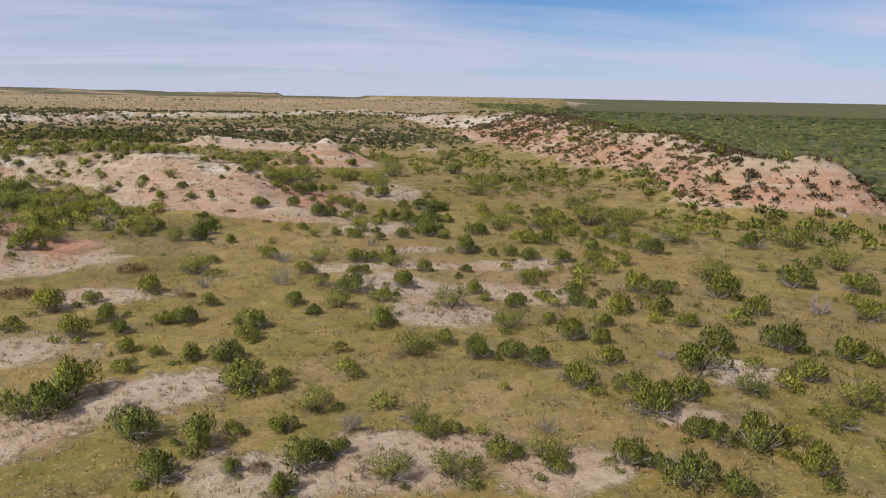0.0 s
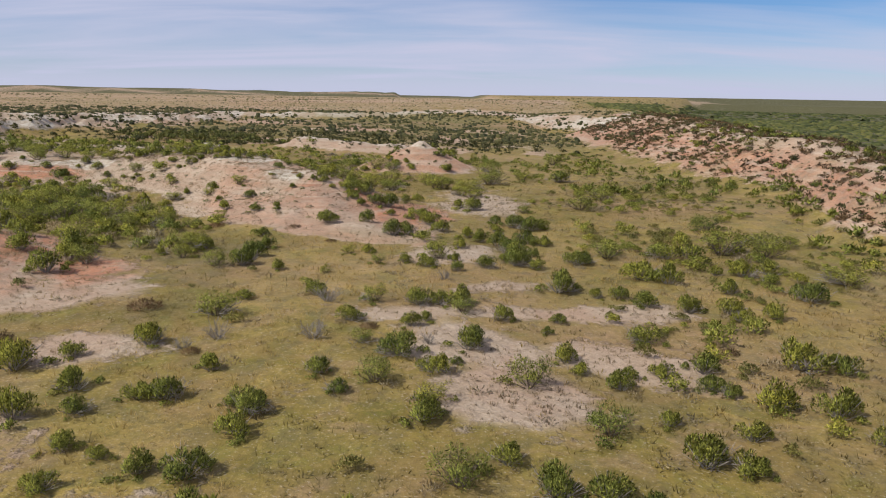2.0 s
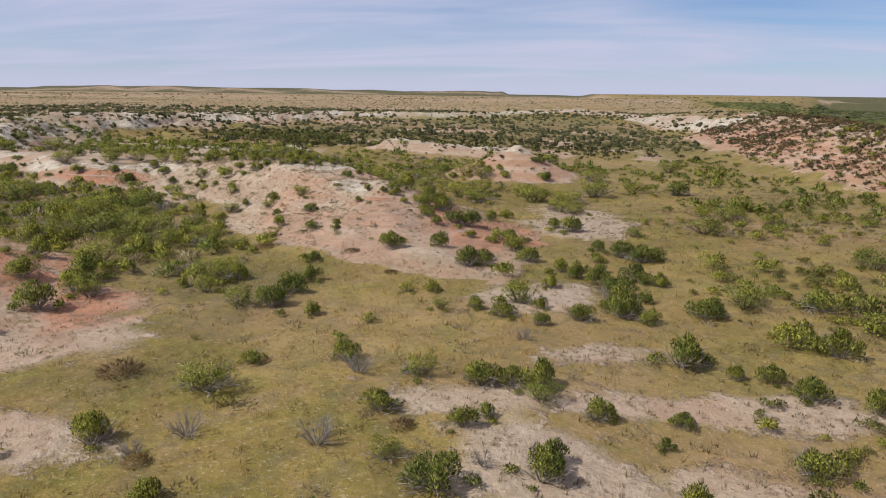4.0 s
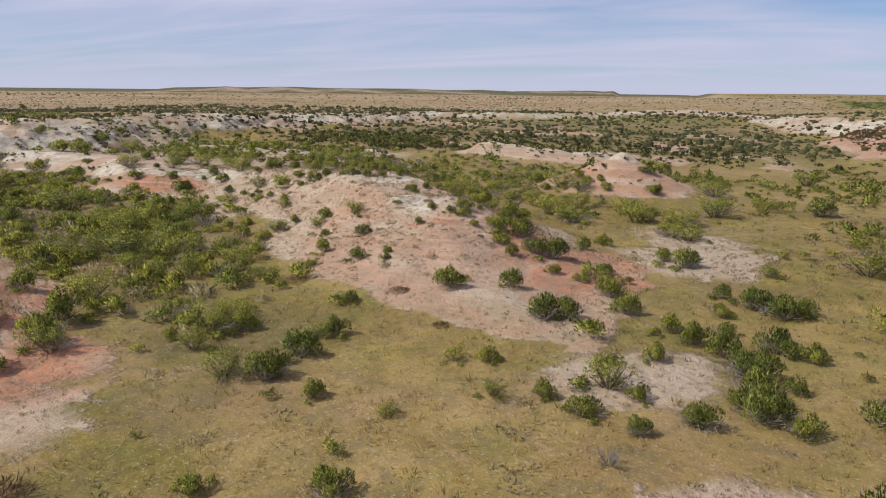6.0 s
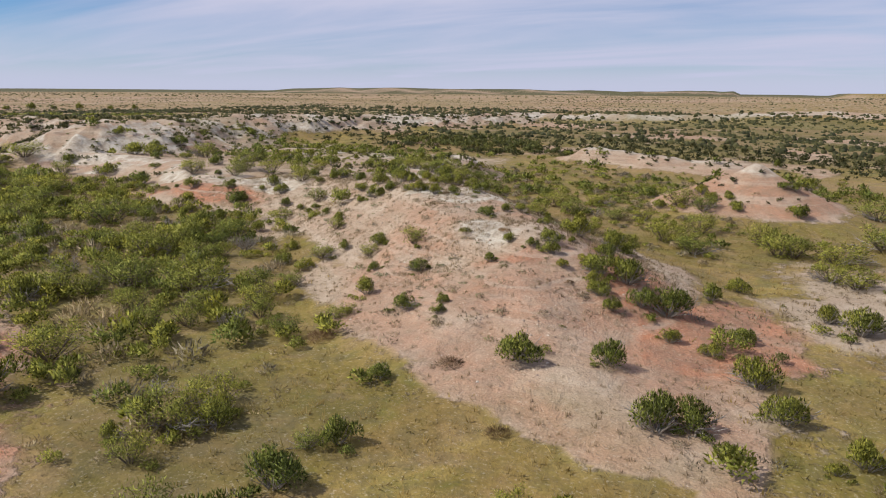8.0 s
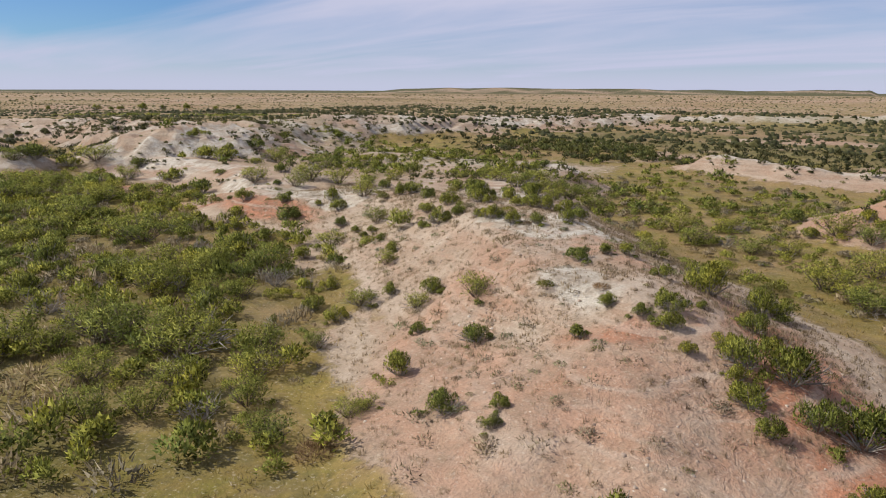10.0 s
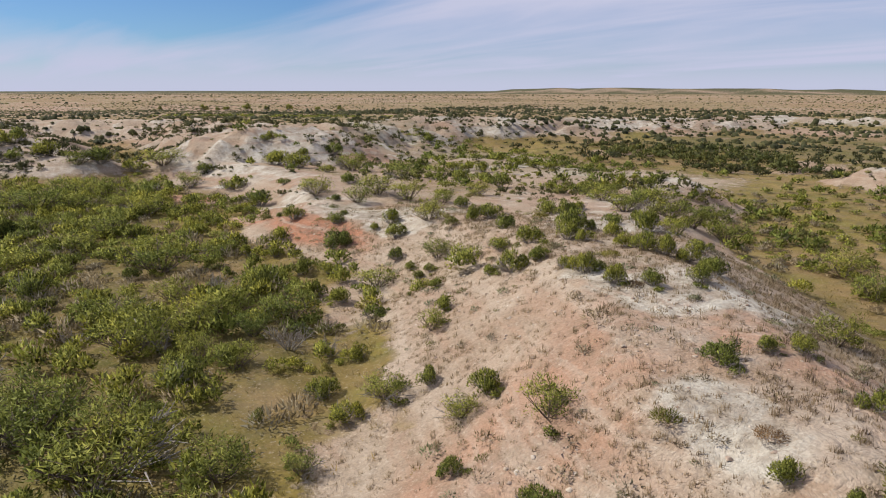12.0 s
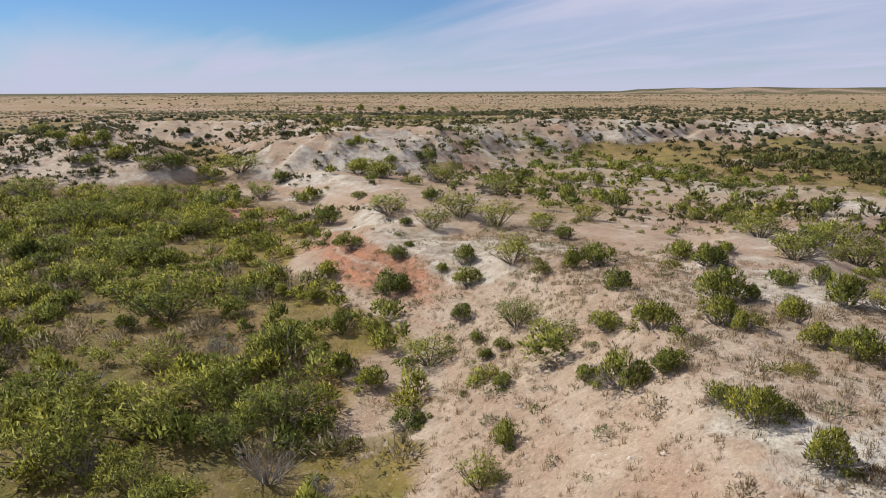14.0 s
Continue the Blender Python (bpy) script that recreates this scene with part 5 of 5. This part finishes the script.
for name, label, material, some in (("spur_brush", "brown dry brush over the reddish spur", RUSSET, pick), ("spur_scrub", "drab scrub over the reddish spur", DARK_SCRUB, ~pick)):
    joined(name, label, [sparse_clump(26, material, 0.5) for k in range(10)], x[some], y[some], h[some], 1.35 * (0.4 + 1.1 * rng.random(some.sum()) ** 1.5), 0.7 + 0.4 * rng.random(some.sum()))
# the crowded mesquite of the gully
x, y, h = scatter(4600, (-125, -18, 80, 132), lambda x, y, h, bare, white, lush: (1 - bare) * smooth(1.3, 0.4, h) * (0.3 * smooth(-18, -26, x) * smooth(104, 98, y) + 0.4 * smooth(-34, -46, x) + 0.6 * smooth(-60, -72, x)) * (0.45 + 0.55 * smooth(-0.3, 0.2, noise2(x, y, 10.0, 161))))
pick = rng.random(len(x))
for name, label, material, lo, hi in (("gully_mesquite", "crowded green mesquite in the gully", MESQUITE, 0.0, 0.34), ("gully_brush", "grey and brown brush between the gully's mesquites", DRAB, 0.34, 0.58), ("gully_juniper", "dark green scrub crowded in the gully", JUNIPER, 0.58, 1.0)):
    some = (pick >= lo) & (pick < hi)
    joined(name, label, [tuft_parts(DRAB, 110, 0.8, 0.04) if material is DRAB else sparse_clump(230, material, 0.4) for k in range(7)], x[some], y[some], h[some], 2.1 * (0.4 + 1.1 * rng.random(some.sum())), 0.9 + 0.5 * rng.random(some.sum()))
# brush of the flat behind the knoll
x, y, h = scatter(1000, (-60, -6, 124, 190), lambda x, y, h, bare, white, lush: (1 - bare) * smooth(0.6, 0.0, h) * (0.3 + 0.7 * smooth(-0.3, 0.2, noise2(x, y, 8.0, 165))))
pick = rng.random(len(x)) < 0.6
for name, label, material, some in (("flat_mesquite", "loose olive mesquite on the grassy flat", MESQUITE, pick), ("flat_brush", "grey-brown brush on the grassy flat", DRAB, ~pick)):
    joined(name, label, [sparse_clump(150, material, 0.4) for k in range(7)], x[some], y[some], h[some], 1.7 * (0.5 + 0.8 * rng.random(some.sum())), 0.7 + 0.4 * rng.random(some.sum()))
# the dark thicket on the flat under the far bluffs
x, y, h = scatter(900, (-115, -40, 190, 260), lambda x, y, h, bare, white, lush: smooth(1.15, 0.6, np.hypot((x + 74) / 24, (y - 221 + 0.2 * (x + 74)) / 15) + 0.35 * noise2(x, y, 9.0, 153)))
joined("dark_thicket", "dense dark green mesquite thicket under the far bluffs", [sparse_clump(60, LOWLAND_GREEN, 0.4) for k in range(6)], x, y, h, 3.0 * (0.6 + 0.8 * rng.random(len(x))), 0.7 + 0.4 * rng.random(len(x)))
# a green thicket at the edge of the high plain
x, y, h = scatter(700, (-235, -150, 165, 235), lambda x, y, h, bare, white, lush: smooth(1.1, 0.7, np.hypot((x + 192) / 34, (y - 198 - 0.55 * (x + 192)) / 12) + 0.3 * noise2(x, y, 8.0, 151)))
joined("plain_thicket", "low bright green thicket at the edge of the plain", [sparse_clump(50, MESQUITE, 0.4) for k in range(6)], x, y, h, 2.2 * (0.5 + 0.9 * rng.random(len(x))), 0.5 + 0.3 * rng.random(len(x)))
# low round brush that dots the bare slopes
x, y, h = scatter(2600, (-66, 10, 84, 142), lambda x, y, h, bare, white, lush: smooth(0.3, 0.7, bare) * (1 - 0.85 * smooth(0.3, 0.8, white)) * smooth(0.0, 1.2, h) * (0.25 + 0.75 * smooth(-0.2, 0.4, noise2(x, y, 7.0, 131))))
free = clear_of_named(x, y, 0.1)
x, y, h = x[free], y[free], h[free]
pick = rng.random(len(x))
for name, label, material, lo, hi in (("slope_sage", "small grey-green sage on the bare slopes", SAGE, 0.0, 0.3), ("slope_brush", "small grey-brown brush on the bare slopes", DRAB, 0.3, 0.85), ("slope_broom", "small olive broom on the bare slopes", SCRUB, 0.85, 1.0)):
    some = (pick >= lo) & (pick < hi)
    joined(name, label, [tuft_parts(material, 90, 0.8, 0.05) for k in range(6)], x[some], y[some], h[some], 0.8 * (0.5 + 1.0 * rng.random(some.sum()) ** 2), 0.8 + 0.4 * rng.random(some.sum()))

# ---- loose stones on the slopes ----
def stone(material):
    """A rough lump of eight corners with a broken top."""
    v, f = [], []
    for z, r in ((-0.15, 1.0), (0.45, 0.7)):
        for j in range(5):
            a, q = j * 1.2566 + 0.5 * (z > 0) + 0.3 * rng.normal(), r * (0.7 + 0.5 * rng.random())
            v.append((q * math.cos(a), q * math.sin(a), z * (0.7 + 0.6 * rng.random())))
    v.append((0.15 * rng.normal(), 0.15 * rng.normal(), 0.7))
    for j in range(5):
        k = (j + 1) % 5
        f += [(j, k, 5 + j), (k, 5 + k, 5 + j), (5 + j, 5 + k, 10)]
    v = np.array(v)
    return mesh_of("stone", v, f, material, 3, unit(v * (1, 1, 0.9) + (0, 0, 0.25) + rng.normal(size=v.shape) * 0.25))


ROCK = Nodes("pale_rock", 0.9)
ROCK.colour(ROCK.ramp(ROCK.tree.nodes.new("ShaderNodeNewGeometry").outputs["Random Per Island"], (0.0, (0.24, 0.17, 0.125)), (0.5, (0.38, 0.29, 0.22)), (1.0, (0.52, 0.44, 0.35))))
x, y, h = scatter(16000, (-75, 8, 84, 150), lambda x, y, h, bare, white, lush: smooth(0.5, 0.9, bare) * (0.12 + 0.5 * smooth(0.3, 0.9, white) + 0.9 * smooth(0.05, 0.5, noise2(x, y, 5.0, 181))) * smooth(-0.4, 0.2, h))
joined("slope_stones", "pale broken stones scattered over the eroded slopes", [stone(ROCK.mat) for k in range(8)], x, y, h, 0.10 + 0.24 * rng.random(len(x)) ** 3, 0.5 + 0.4 * rng.random(len(x)), "stone")

# ---- grass ----
def tuft_mesh(blades, high, spread, material, wide=0.05):
    """A soft dome of narrow arching blades, three corners each, shaded as one body."""
    a, r = rng.random(blades) * 6.283, rng.random(blades) ** 0.5
    foot = np.stack([0.6 * r * np.cos(a), 0.6 * r * np.sin(a), np.full(blades, -0.04)], 1)
    tip = np.stack([spread * r * np.cos(a), spread * r * np.sin(a), high * (1.05 - r ** 2) ** 0.5 * (0.75 + 0.4 * rng.random(blades))], 1) + rng.normal(size=foot.shape) * (0.16, 0.16, 0.06)
    side = unit(np.cross(tip - foot, rng.normal(size=foot.shape) * 0.5 + (0, 0, 1.0))) * wide * (1 + rng.random((blades, 1)))
    v = np.stack([foot - side, foot + side, tip], 1).reshape(-1, 3)
    n = unit(np.stack([0.55 * r * np.cos(a), 0.55 * r * np.sin(a), np.ones(blades)], 1) + rng.normal(size=foot.shape) * 0.15)
    return mesh_of("tuft", v, np.arange(3 * blades).reshape(-1, 3), material, 3, np.repeat(n, 3, axis=0))


def grass_weight(x, y, h, bare, white, lush):
    return (1 - bare) * (0.5 + 0.5 * smooth(-0.4, 0.2, noise2(x, y, 2.6, 101))) * (1 - 0.55 * smooth(26, 36, -x) * smooth(126, 136, y)) * smooth(1.1, 0.5, bare + 0.3 * noise2(x, y, 1.3, 103))


def slope_weight(x, y, h, bare, white, lush):
    return smooth(0.25, 0.7, bare) * (1 - 0.5 * white) * (0.35 + 0.65 * smooth(-0.3, 0.2, noise2(x, y, 4.5, 105))) * (0.35 + 0.65 * smooth(0.2, 1.2, h)) * (1 - 0.8 * smooth(12, 7, np.hypot(x + 12, y - 101)))


x, y, h = scatter(62000, (-76, 38, 22, 150), grass_weight)
green = land(x, y)[4] + 0.4 * rng.random(len(x)) + 0.5 * noise2(x, y, 9.0, 107) > 0.8
for name, label, material, some in (("dry_grass", "straw-coloured bunch grass over the prairie", STRAW, ~green), ("olive_grass", "olive-green grass in the moister hollows", OLIVE, green)):
    wide = 0.55 * (0.45 + 1.5 * rng.random(some.sum()) ** 2.2)
    joined(name, label, [tuft_mesh(9, 0.7, 1.25, material, 0.042) for k in range(8)], x[some], y[some], h[some], wide, 0.7 + 0.6 * rng.random(some.sum()), "grass")
x, y, h = scatter(210000, (-66, 34, 24, 140), slope_weight)
joined("slope_grass", "small tan grass tufts spaced over bare pink slopes", [tuft_mesh(14, 0.85, 0.85, FADED, 0.044) for k in range(8)], x, y, h, 0.40 * (0.5 + 1.1 * rng.random(len(x)) ** 1.5), 0.7 + 0.6 * rng.random(len(x)), "grass")
